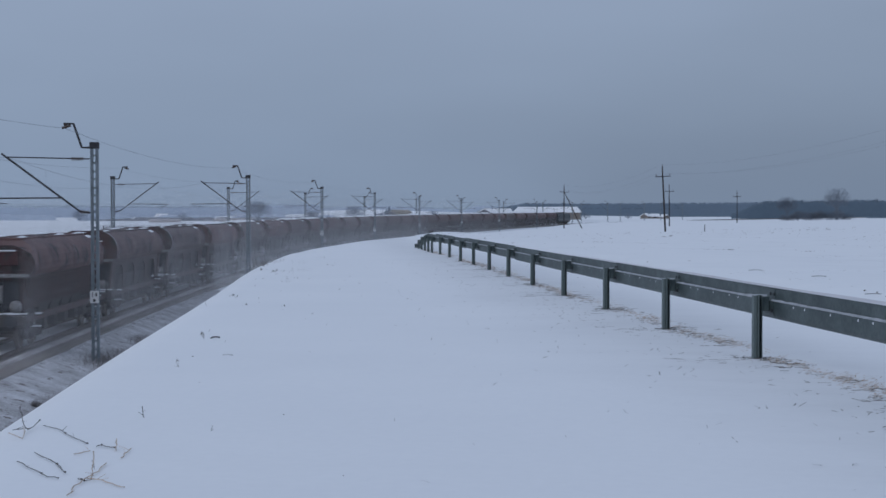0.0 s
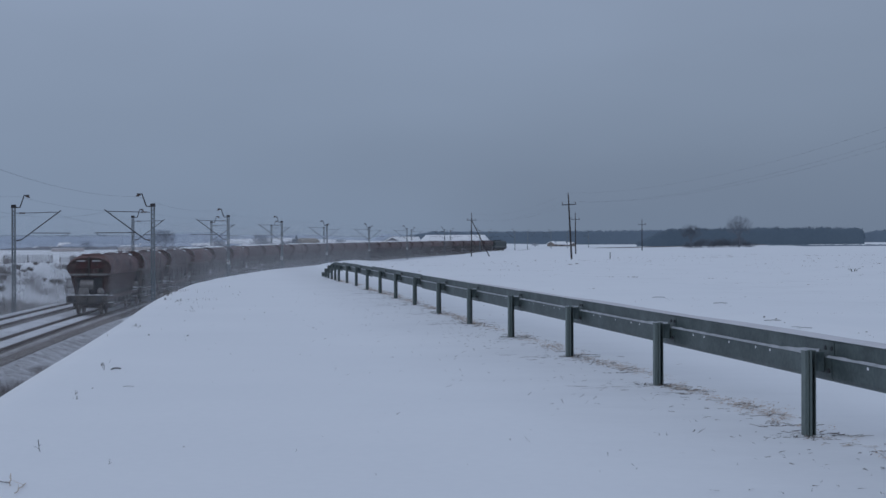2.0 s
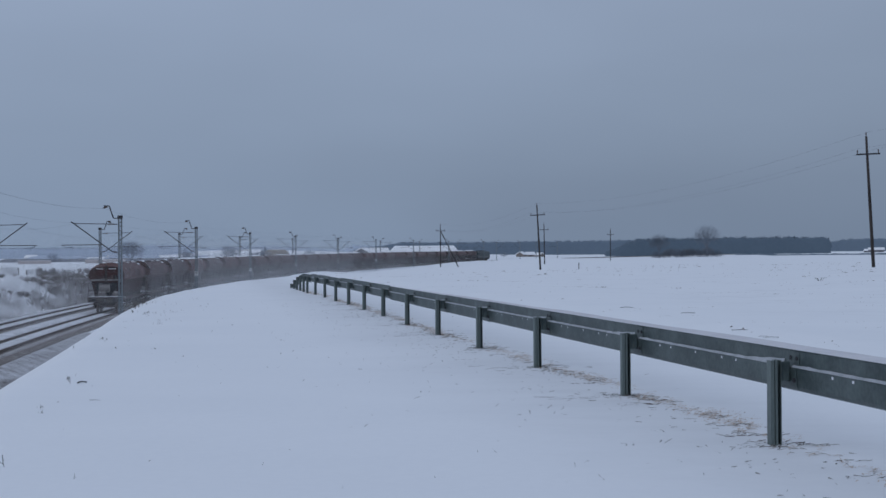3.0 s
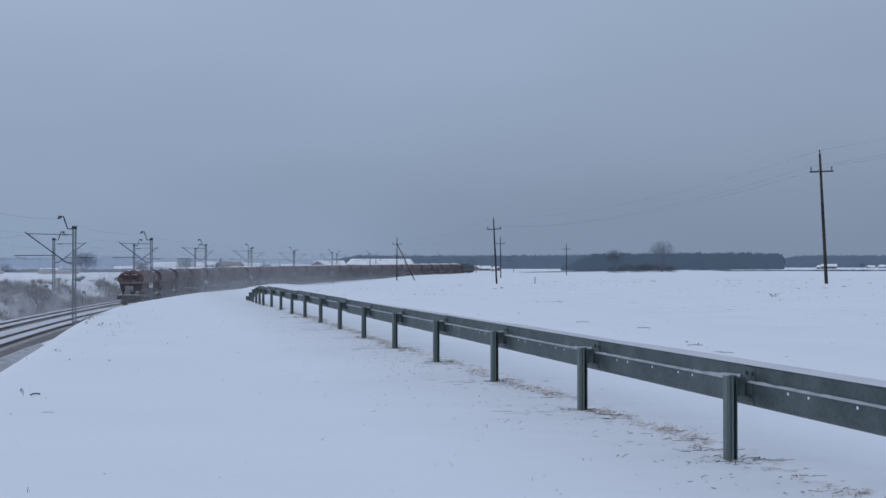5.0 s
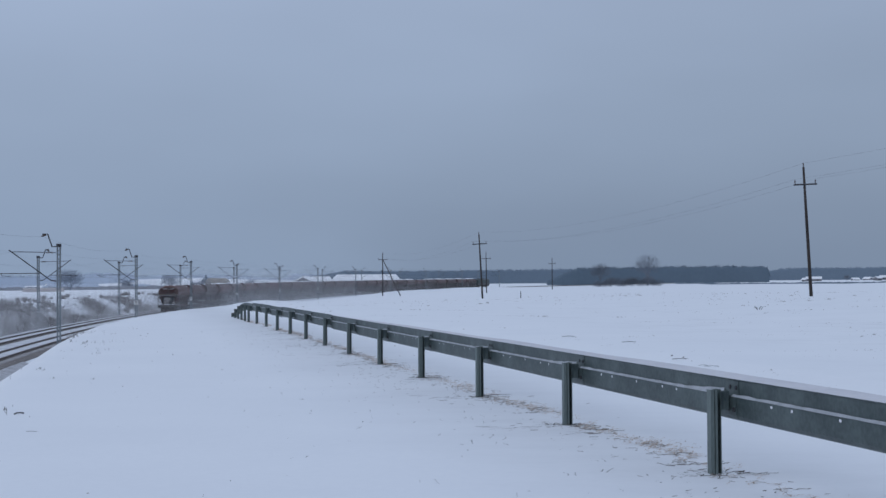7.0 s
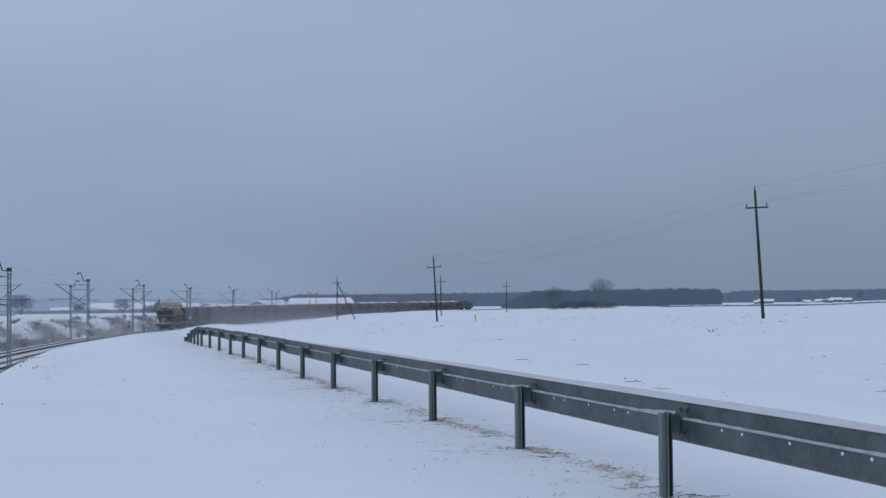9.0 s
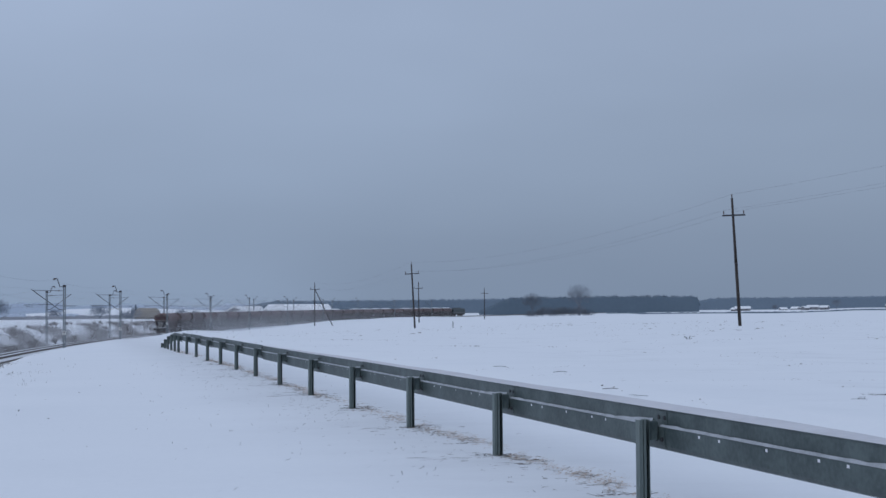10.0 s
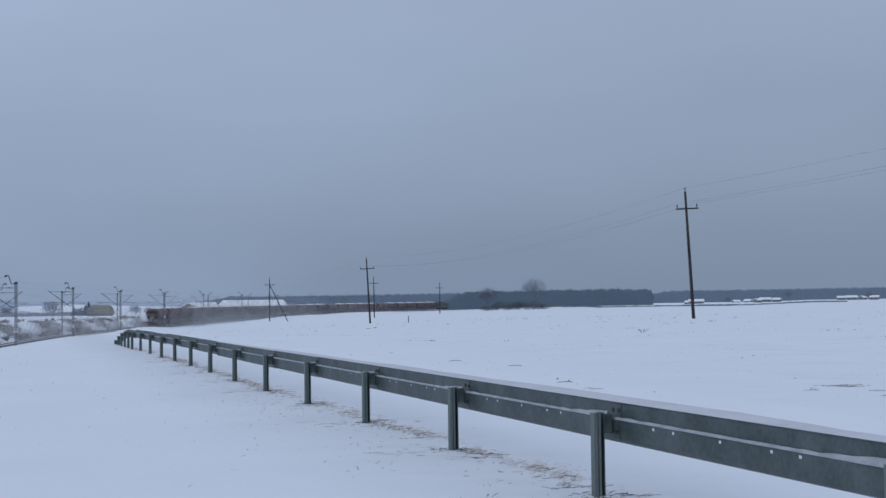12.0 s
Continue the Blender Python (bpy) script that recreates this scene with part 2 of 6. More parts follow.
PLASTER = material("plaster", (0.40, 0.38, 0.36), (0.55, 0.52, 0.48), 0.9, 0.5, 6, 0.1)
STRAW_WALL = material("tan_boards", (0.20, 0.175, 0.16), (0.28, 0.245, 0.22), 0.9, 0.6, 5, 0.1)
GREY_WALL = material("grey_boards", (0.16, 0.17, 0.19), (0.25, 0.26, 0.28), 0.9, 0.6, 5, 0.1)
# twigs lightened and blued to imitate haze
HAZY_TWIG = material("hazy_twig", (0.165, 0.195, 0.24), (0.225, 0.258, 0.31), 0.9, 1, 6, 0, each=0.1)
THIN_SNOW = material("thin_trodden_snow", (0.58, 0.575, 0.60), (0.70, 0.695, 0.715), 0.75, 0.5, 8, 0.2, depth=0.03)
PALE_STRAW = material("pale_straw", (0.45, 0.415, 0.41), (0.55, 0.515, 0.505), 0.9, 2, 20, 0.2)
HAY_DARK = material("old_hay", (0.245, 0.225, 0.195), (0.32, 0.29, 0.25), 0.95, 0.6, 5, 0.3)
POWDER = material("drifting_powder", (0.82, 0.84, 0.87), (0.88, 0.89, 0.90), 0.9, 2, 20, 0)
TRACK_SNOW = material("dirty_track_snow", (0.52, 0.53, 0.55), (0.75, 0.76, 0.78), 0.85, 0.7, 9, 0.3)
TRACK_DUST = material("dusted_ballast", (0.26, 0.24, 0.23), (0.46, 0.445, 0.44), 0.95, 0.6, 10, 0.4)
POST_STEEL = material("post_steel", (0.095, 0.125, 0.122), (0.17, 0.208, 0.200), 0.5, 5, 70, 0.05, metal=0.15, stretch=(1, 1, 0.2))
# well greyer than the loose snow; also paints the flange's lit edge
GREY_SNOW_AND_LIT_RIM = material("thin_grey_snow", (0.31, 0.335, 0.36), (0.50, 0.525, 0.56), 0.8, 6, 70, 0.2)
DITCH_TURF = material("frosted_turf", (0.30, 0.295, 0.30), (0.60, 0.605, 0.63), 0.95, 1.1, 14, 0.6, fleck=(0.19, 0.17, 0.16), fleck_at=0.60, depth=0.06)
EARTH = material("bare_earth", (0.10, 0.08, 0.065), (0.20, 0.165, 0.135), 0.95, 3, 25, 0.6, fleck=(0.75, 0.77, 0.8), fleck_at=0.56)


def veil(name, thickness, top=4.2):
    """Powder snow, and by the masts imitated air haze: thickest low down, in drifting wisps, thinning out upwards and
    at its ends.
    """
    m = bpy.data.materials.new(name)
    m.use_nodes = True
    t = m.node_tree
    b = t.nodes["Principled BSDF"]
    b.inputs["Base Color"].default_value = (0.80, 0.79, 0.795, 1)
    b.inputs["Roughness"].default_value = 1.0
    b.inputs["Specular IOR Level"].default_value = 0.0
    co = t.nodes.new("ShaderNodeTexCoord")
    sep = t.nodes.new("ShaderNodeSeparateXYZ")
    t.links.new(co.outputs["Object"], sep.inputs[0])
    mp = t.nodes.new("ShaderNodeMapping")
    mp.inputs["Scale"].default_value = (0.45, 0.22, 0.45)
    t.links.new(co.outputs["Object"], mp.inputs[0])
    puff = t.nodes.new("ShaderNodeTexNoise")
    puff.inputs["Scale"].default_value, puff.inputs["Detail"].default_value, puff.inputs["Distortion"].default_value = 0.9, 2, 0.4
    t.links.new(mp.outputs[0], puff.inputs["Vector"])

    def span(source, a, b, lo, hi, smooth=True):
        r = t.nodes.new("ShaderNodeMapRange")
        if smooth:
            r.interpolation_type = "SMOOTHSTEP"
        for key, v in zip(("From Min", "From Max", "To Min", "To Max"), (a, b, lo, hi)):
            r.inputs[key].default_value = v
        t.links.new(source, r.inputs[0])
        return r.outputs[0]

    def times(a, b):
        k = t.nodes.new("ShaderNodeMath")
        k.operation = "MULTIPLY"
        t.links.new(a, k.inputs[0])
        t.links.new(b, k.inputs[1])
        return k.outputs[0]

    away = t.nodes.new("ShaderNodeMath")
    away.operation = "ABSOLUTE"
    t.links.new(sep.outputs[1], away.inputs[0])
    wisps = span(puff.outputs[0], 0.3, 0.72, 0.66, 1.0)
    upward = span(sep.outputs[2], -0.4, top, thickness, 0.0)
    ends = span(away.outputs[0], WAGON * 0.41, WAGON * 0.59, 1.0, 0.0)
    t.links.new(times(times(wisps, upward), ends), b.inputs["Alpha"])
    return m


WAGON = 15.25
VEIL_NEAR, VEIL_ALONG, VEIL_AHEAD = veil("powder_veil", 0.15, 7.0), veil("thick_powder_veil", 0.31, 7.5), veil("faint_powder_veil", 0.13, 5.6)
VEIL_TRAIL, VEIL_THIN, VEIL_SIDE = veil("trailing_veil", 0.46, 5.2), veil("thinning_veil", 0.34, 5.2), veil("drifting_veil", 0.42, 7.5)
# the last two stand in for distance haze over the masts
VEIL_MIDDLE, VEIL_HALF, MAST_HAZE, MAST_HAZE_FAINT = veil("middle_powder_veil", 0.26, 7.5), veil("thinner_powder_veil", 0.19, 5.8), veil("snow_mist", 0.17, 9.5), veil("clearing_snow_mist", 0.09, 8.5)


# ---- mesh helpers ----
def part(name, bm, mat, parent=None, label="", smooth=False):
    me = bpy.data.meshes.new(name)
    bm.normal_update()
    bm.to_mesh(me)
    bm.free()
    me.materials.append(mat)
    if smooth:
        for p in me.polygons:
            p.use_smooth = True
    ob = new(name, me)
    ob.parent = parent
    if label:
        tagged(ob, label)
    return ob


def raw_part(name, verts, faces, mat, parent=None, smooth=False):
    me = bpy.data.meshes.new(name)
    me.from_pydata(verts, [], faces)
    me.materials.append(mat)
    me.update()
    if smooth:
        me.shade_smooth()
    ob = new(name, me)
    ob.parent = parent
    return ob


def again(ob, m, parent=None):
    """Another part on the same mesh."""
    o = new(ob.name.split(".")[0], ob.data)
    o.parent = parent if parent else ob.parent
    o.matrix_basis = m
    for k in ob.keys():
        o[k] = ob[k]
    return o


def box(bm, sx, sy, sz, at=(0, 0, 0), turn=(0, 0, 0), bevel=0.0, taper=1.0):
    made = bmesh.ops.create_cube(bm, size=1)["verts"]
    for v in made:
        k = taper if v.co.z < 0 else 1.0
        v.co = Vector((v.co.x * sx * k, v.co.y * sy * k, v.co.z * sz))
    if bevel:
        edges = list({e for v in made for e in v.link_edges})
        made = [v for v in bmesh.ops.bevel(bm, geom=edges, offset=bevel, segments=1, affect="EDGES")["verts"]]
    m = pose(*at, *turn)
    for v in made:
        v.co = m @ v.co
    return bm


def tube(bm, a, b, r0, r1=None, n=6, caps=True):
    a, b = Vector(a), Vector(b)
    r1 = r0 if r1 is None else r1
    ax = (b - a).normalized()
    u = ax.orthogonal().normalized()
    w = ax.cross(u)
    rings = []
    for p, r in ((a, r0), (b, r1)):
        rings.append([bm.verts.new(p + r * (math.cos(k * math.tau / n) * u + math.sin(k * math.tau / n) * w)) for k in range(n)])
    for k in range(n):
        bm.faces.new((rings[0][k], rings[0][(k + 1) % n], rings[1][(k + 1) % n], rings[1][k]))
    if caps:
        bm.faces.new(rings[0][::-1])
        bm.faces.new(rings[1])
    return bm


def path_tube(bm, pts, r, n=5):
    """One bent tube through the points."""
    pts = [Vector(p) for p in pts]
    rings = []
    u = None
    for i, p in enumerate(pts):
        ax = (pts[min(i + 1, len(pts) - 1)] - pts[max(i - 1, 0)]).normalized()
        u = ax.orthogonal().normalized() if u is None else (u - ax * u.dot(ax)).normalized()
        w = ax.cross(u)
        rings.append([bm.verts.new(p + r * (math.cos(k * math.tau / n) * u + math.sin(k * math.tau / n) * w)) for k in range(n)])
    for a, b in zip(rings, rings[1:]):
        for k in range(n):
            bm.faces.new((a[k], a[(k + 1) % n], b[(k + 1) % n], b[k]))
    bm.faces.new(rings[0][::-1])
    bm.faces.new(rings[-1])
    return bm


def bm_new():
    return bmesh.new()


def thing(name, label, category, group="", at=None):
    ob = new(name)
    ob.empty_display_size = 0.3
    tagged(ob, label, category, group)
    if at is not None:
        ob.matrix_basis = at
    return ob

# ---- the lie of the land ----
R_CURVE, Y_FAR_LEFT, X_FAR_LEFT = 1180.0, 246.0, -38.7
Y_STRAIGHT = 12.0, 1000.0


def ease(v, a, b):
    q = min(1.0, max(0.0, (v - a) / (b - a)))
    return q * q * (3 - 2 * q)


def track_x(y):
    """x of the running track's middle."""
    c = min(max(y, Y_STRAIGHT[0]), Y_STRAIGHT[1])
    tighter = max(0.0, c - 480) ** 2 / 11800
    return X_FAR_LEFT + (c - Y_FAR_LEFT) ** 2 / (2 * R_CURVE) + tighter + (y - c) * track_slope(y)


def track_slope(y):
    c = min(max(y, Y_STRAIGHT[0]), Y_STRAIGHT[1])
    return (c - Y_FAR_LEFT) / R_CURVE + max(0.0, c - 480) / 5900


def rail_z(y):
    return -3.2 + 0.0034 * (min(max(y, -50), 900) - 50)


def field_z(x, y):
    r, az = math.hypot(x, y), math.degrees(math.atan2(x, y))
    if y < 1 and abs(az) > 90:
        return 0.0
    hill = 11.0 * math.exp(-(((az + 9.5) / 4.0) ** 2)) * ease(r, 800, 2000)
    dip = -1.9 * math.exp(-(((az + 3) / 8) ** 2)) * ease(r, 80, 270) * (1 - ease(r, 2300, 4000))
    beyond = (x - 2.34) * 0.978 + (y - 11.66) * 0.208
    drift = 0.09 * ease(beyond + 0.09 * noise.noise(Vector((x * 0.8, y * 0.8, 6))), 5.3, 5.75) * (1 - ease(beyond, 8.0, 16.0)) * ease(y, 2, 4)
    rise = 1.0 * ease(az, 12.2, 13.4) * ease(r, 920, 1250)
    fall = -1.4 * ease(r, 250, 900) * ease(az, 1, 4) * (1 - ease(az, 17, 20)) * (1 - ease(r, 1300, 1700))
    return hill + dip + drift + rise + fall + 0.08 * ease(az, 8, 16) * ease(r, 40, 110)


def ground_z(x, y):
    s = (x - track_x(y)) / math.sqrt(1 + track_slope(y) ** 2)
    rz = rail_z(y)
    bed, ditch = rz - 0.26, rz - 0.95
    lumps = 0.10 * noise.noise(Vector((x * 0.25, y * 0.25, 0))) + 0.03 * noise.noise(Vector((x * 1.3, y * 1.3, 3)))
    if s > 0:
        if s < 1.9:
            return bed
        if s < 2.3:
            return bed - 0.12 * (s - 1.9) / 0.4 + 0.5 * lumps * (s - 1.9)
        if s < 4.1:
            return bed - 0.12 + (ditch - bed + 0.12) * (s - 2.3) / 1.8 + 0.7 * lumps * min(1, s - 2.0)
        top = field_z(x, y)
        crest = 10.4 - 0.3 * ease(y, 20, 45) + 5.0 * ease(y, 57, 125) + 0.25 * noise.noise(Vector((y * 0.06, 7, 0)))
        q = min(1, max(0, (s - 5.6) / (crest - 5.6)))
        k = q if q < 0.9 else 0.9 + 0.1 * ease(q, 0.85, 1.0)
        small = 0.05 * noise.noise(Vector((x * 0.12, y * 0.12, 9))) * ease(s, 9, 16)
        top -= 0.07 * ease(y, 48, 65) * (1 - ease(y, 100, 150)) * (1 - ease(s, 18, 30))
        top += 0.75 * ease(y, 330, 430) * ease(s, 5.5, 8.0) * (1 - ease(s, 12, 26))
        far = 0.05 * noise.noise(Vector((x * 0.3 - y * 0.12, y * 0.5 - x * 0.14, 1))) * ease(s, 20, 26) + 0.18 * noise.noise(Vector((x * 0.02, y * 0.03, 5))) * ease(math.hypot(x, y), 60, 200)
        return ditch + (top + small + far - ditch) * k + lumps * (1 - k)
    s = -s
    if s < 6.4:
        return bed
    if s < 7.5:
        return bed + (ditch - bed) * (s - 6.4) / 1.1
    top = field_z(x, y) * ease(math.hypot(x, y), 700, 1000) - 0.55 - 0.4 * ease(s, 30, 200) + (0.5 - 0.4 * ease(y, 110, 140)) * noise.noise(Vector((x * 0.05, y * 0.03, 2))) * (1 - ease(s, 20, 60))
    k = ease(s, 8.0, 15.5)
    return ditch + (top - ditch) * k + 2.2 * lumps * ease(s, 8, 11) * (1 - ease(s, 16, 26))


def steps(*runs):
    """Places from runs of (start, step, end)."""
    out = []
    for a, d, b in runs:
        n = max(1, round((b - a) / d))
        out += [a + (b - a) * i / n for i in range(n)]
    return out + [runs[-1][2]]


def build_ground():
    cols = steps((-6000, 600, -1200), (-1200, 80, -160), (-160, 8, -32), (-32, 0.8, -8.4), (-8.4, 0.4, -6.0), (-6.0, 1.5, 2.0), (2.0, 0.35, 28), (28, 0.8, 40), (40, 4, 120), (120, 20, 500), (500, 100, 1500), (1500, 600, 6000))
    rows = steps((-400, 60, -40), (-40, 4, 4), (4, 0.6, 60), (60, 1.6, 140), (140, 4, 330), (330, 10, 800), (800, 50, 1500), (1500, 300, 4800))
    verts = [(track_x(y) + s, y, 0) for y in rows for s in cols]
    verts = [(x, y, ground_z(x, y)) for x, y, _ in verts]
    n = len(cols)
    faces = [(j * n + i, j * n + i + 1, (j + 1) * n + i + 1, (j + 1) * n + i) for j in range(len(rows) - 1) for i in range(n - 1)]
    tagged(raw_part("ground", verts, faces, SNOW, smooth=True), "wind-packed snow over fields and railway cutting", "snow ground", kind="structure")


build_ground()


def along(y, s=0.0, dz=0.0):
    """A place s metres right of the running track's middle at y, dz above its rails."""
    g = track_slope(y)
    k = 1 / math.sqrt(1 + g * g)
    return Vector((track_x(y) + s * k, y - s * k * g, rail_z(y) + dz))


def ribbon(name, y0, y1, profile, mat, label, category, step=5.0, closed=False):
    """A strip along the track, of the given cross profile (offset, height)."""
    ys = steps((y0, step, y1))
    verts = [tuple(along(y, s, z)) for y in ys for s, z in profile]
    n = len(profile)
    span = n if closed else n - 1
    faces = [(j * n + i, (j + 1) * n + i, (j + 1) * n + (i + 1) % n, j * n + (i + 1) % n) for j in range(len(ys) - 1) for i in range(span)]
    return tagged(raw_part(name, verts, faces, mat), label, category, kind="structure")


def build_track():
    bed = [(-6.9, -0.55), (-6.3, -0.2), (-5.8, -0.16), (1.7, -0.16), (2.0, -0.22), (2.28, -0.5)]
    ribbon("track_bed", -30, 900, bed, BALLAST, "dark ballast bed partly blown clear of snow", "track bed")
    for mid in (0.0, -4.0):
        for side in (-1, 1):
            c = mid + side * 0.7535
            prof = [(c - 0.07, -0.15), (c - 0.012, -0.12), (c - 0.012, -0.04), (c - 0.036, -0.03), (c - 0.036, 0.0), (c + 0.036, 0.0), (c + 0.036, -0.03), (c + 0.012, -0.04), (c + 0.012, -0.12), (c + 0.07, -0.15)]
            ribbon("rail", -30, 900, prof, RAIL_STEEL, "rusty brown steel running rail", "rail")
        snow = [(mid - 0.52, -0.15), (mid - 0.44, -0.075), (mid, -0.055), (mid + 0.44, -0.075), (mid + 0.52, -0.15)]
        ribbon("snow_strip", -30, 900, snow, TRACK_SNOW, "packed snow between the two rails", "snow")
    for c, w, mat in ((-2.0, 0.72, TRACK_SNOW), (1.3, 0.2, TRACK_DUST), (-5.7, 0.4, TRACK_SNOW)):
        ribbon("snow_strip", -30, 900, [(c - w, -0.17), (c - w * 0.7, -0.09), (c, -0.06), (c + w * 0.7, -0.09), (c + w, -0.17)], mat, "strip of drifted snow beside the rails", "snow")


build_track()


def build_road():
    """A narrow road on the bank behind the guardrail, under thin trodden snow."""
    verts, faces = [], []
    ups = steps((-26, 1.5, 90))
    outs = [2.3, 2.8, 3.4, 4.0, 4.6, 5.0, 5.3]
    for a in ups:
        for k, b in enumerate(outs):
            b += 0.08 * noise.noise(Vector((a * 0.4, k, 2))) if k in (0, 6) else 0
            x, y = 2.34 - 0.208 * a + 0.978 * b, 11.66 + 0.978 * a + 0.208 * b
            verts.append((x, y, ground_z(x, y) + (0.03 if 0 < k < 6 else -0.02)))
    n = len(outs)
    faces = [(j * n + i, j * n + i + 1, (j + 1) * n + i + 1, (j + 1) * n + i) for j in range(len(ups) - 1) for i in range(n - 1)]
    tagged(raw_part("road", verts, faces, THIN_SNOW, smooth=True), "narrow road under thin trodden greyish snow", "road", kind="structure")


build_road()

# ---- guardrail along the bank ----
POST_ONE = Vector((2.34, 11.66, 0))
RUN = Vector((-0.208, 0.978, 0)).normalized()
BESIDE = Vector((RUN.y, -RUN.x, 0))
PITCH = 4.07
RUN_TURN = math.degrees(math.atan2(RUN.y, RUN.x))


def sheet(bm, outline, axis_len, thick, cuts=None):
    """An open profile (a, b) drawn out along x, with thickness; cuts: bands of the profile from which holes (start, end) are left out."""
    cuts = cuts or {}
    xs = sorted({0.0, axis_len} | {e for hs in cuts.values() for h in hs for e in h})
    grid = [[bm.verts.new((x, a, b)) for a, b in outline] for x in xs]
    faces = []
    for i in range(len(xs) - 1):
        for k in range(len(outline) - 1):
            mid = (xs[i] + xs[i + 1]) / 2
            if any(h0 < mid < h1 for h0, h1 in cuts.get(k, ())):
                continue
            faces.append(bm.faces.new((grid[i][k], grid[i + 1][k], grid[i + 1][k + 1], grid[i][k + 1])))
    bm.normal_update()
    bmesh.ops.solidify(bm, geom=faces, thickness=thick)
    bmesh.ops.recalc_face_normals(bm, faces=bm.faces)
    return bm


HOLES = [(c - 0.02, c + 0.02) for c in (1.22, 1.57, 2.27, 3.00, 3.34)]
BEAM = [(-0.055, 0.0), (-0.030, 0.012), (-0.010, 0.040), (-0.002, 0.155), (-0.002, 0.177), (-0.004, 0.190), (-0.026, 0.204), (-0.030, 0.210), (-0.026, 0.325), (-0.014, 0.340)]


def build_guardrail():
    rail = thing("guardrail", "galvanised steel guardrail with a snow-lined ledge on short posts", "guardrail")
    beams = bm_new()
    sheet(beams, BEAM, PITCH - 0.006, 0.004, {3: HOLES})
    lap = bm_new()
    sheet(lap, [(a + 0.006, b) for a, b in BEAM[1:-1]], 0.20, 0.004)
    drift = bm_new()
    n = 44
    ridge = [[drift.verts.new((PITCH * i / n, a + 0.007 + 0.003 * (k == 0) - 0.004 * (k == 0) * math.sin(i * 0.9), b + 0.005 + ((0.007 * noise.noise(Vector((i * 0.5, a * 30, 1))) + 0.05 * (k == 3) * max(0.0, 1 - i / 11)) if k in (1, 2, 3) else 0))) for k, (a, b) in enumerate(((-0.002, 0.190), (-0.006, 0.194), (-0.016, 0.203), (-0.026, 0.209)))] for i in range(n + 1)]
    for i in range(n):
        if i < 2:
            continue
        for k in range(3):
            drift.faces.new((ridge[i][k], ridge[i + 1][k], ridge[i + 1][k + 1], ridge[i][k + 1]))
    postm = bm_new()
    web = [(0.052, 0.056), (-0.030, 0.056), (-0.032, 0.021), (-0.006, 0.019), (-0.006, 0.013), (-0.032, 0.011), (-0.032, -0.013), (0.002, -0.015), (0.002, -0.020), (0.075, -0.022), (0.075, -0.050), (-0.010, -0.056)]
    low = [postm.verts.new((a, 0.86 * b, -0.5)) for a, b in web]
    top = [postm.verts.new((a, 0.86 * b, 0.695)) for a, b in web]
    faces = [postm.faces.new((low[i], low[i + 1], top[i + 1], top[i])) for i in range(len(web) - 1)]
    postm.normal_update()
    bmesh.ops.solidify(postm, geom=faces, thickness=0.005)
    bmesh.ops.recalc_face_normals(postm, faces=postm.faces)
    spacer = bm_new()
    box(spacer, 0.06, 0.085, 0.16, (0.01, 0, 0), bevel=0.006)
    boltm = bm_new()
    tube(boltm, (0, -0.004, 0), (0, 0.014, 0), 0.021, 0.019, 6)
    first = {}

    def put(key, name, bm_or_ob, mat, parent, m, label="", smooth=False):
        if key not in first:
            ob = part(name, bm_or_ob, mat, parent, label, smooth)
            ob.matrix_basis = m
            first[key] = ob
            return ob
        return again(first[key], m, parent)

    for k in [*range(-2, 13), 12.5, 13, 13.5, 14, 14.5]:
        at = POST_ONE + RUN * PITCH * k
        if k < 0:
            at = at - RUN * 0.1
        z = ground_z(at.x, at.y) if k > 2 else 0.0
        if k > 13:
            z -= 0.74 * ((k - 13) / 2) ** 1.5
        turn = RUN_TURN
        tilt = 0.5 * noise.noise(Vector((k * 1.7, 4, 2)))
        post = put("post", "post", postm, POST_STEEL, rail, pose(at.x, at.y, z, 0.8 * tilt, tilt, turn), "grooved galvanised steel post")
        b = at + BESIDE * 0.095
        put("spacer", "spacer", spacer, GALVANISED, rail, pose(b.x + RUN.x * 0.03, b.y + RUN.y * 0.03, 0.60 + z, 0, 0, turn))
        if k == int(k) and k < 13:
            c = at + BESIDE * 0.150
            beam = put("beam", "beam", beams, GALVANISED, rail, pose(c.x, c.y, 0.44 + z, 0, 0, turn) @ Matrix.Diagonal((1.0246 if k == -1 else 1, 1, 1, 1)), "rolled steel beam with slotted holes")
            put("ledge_snow", "ledge_snow", drift, GREY_SNOW_AND_LIT_RIM, beam, Matrix.Identity(4), "thin snow lying on the beam's ledge", True)
        if k > 13 or k != int(k):
            continue
        j = at + BESIDE * 0.150 - RUN * 0.10
        lap_ob = put("lap", "lap_plate", lap, GALVANISED, rail, pose(j.x, j.y, 0.44 + z, 0, 0, turn))
        for dx, dz in ((0.04, 0.09), (0.16, 0.09), (0.04, 0.27), (0.16, 0.27)):
            put("bolt", "bolt", boltm, DARK_STEEL, lap_ob, pose(dx, 0.004 if dz < 0.16 else -0.022, dz))
    # the far end bends down into the ground
    at = POST_ONE + RUN * PITCH * 13 + BESIDE * 0.15
    z = ground_z(at.x, at.y)
    end = bm_new()
    length = 2 * PITCH
    sheet(end, BEAM, length, 0.004, {0: [(i * length / 14 - 0.0001, i * length / 14 + 0.0001) for i in range(1, 14)]})
    for v in end.verts:
        v.co.z += -0.76 * (v.co.x / length) ** 1.5
    ob = part("end_ramp", end, GALVANISED, rail, "beam end sloping down into the snow")
    ob.matrix_basis = pose(at.x, at.y, z + 0.44, 0, 0, RUN_TURN)


build_guardrail()

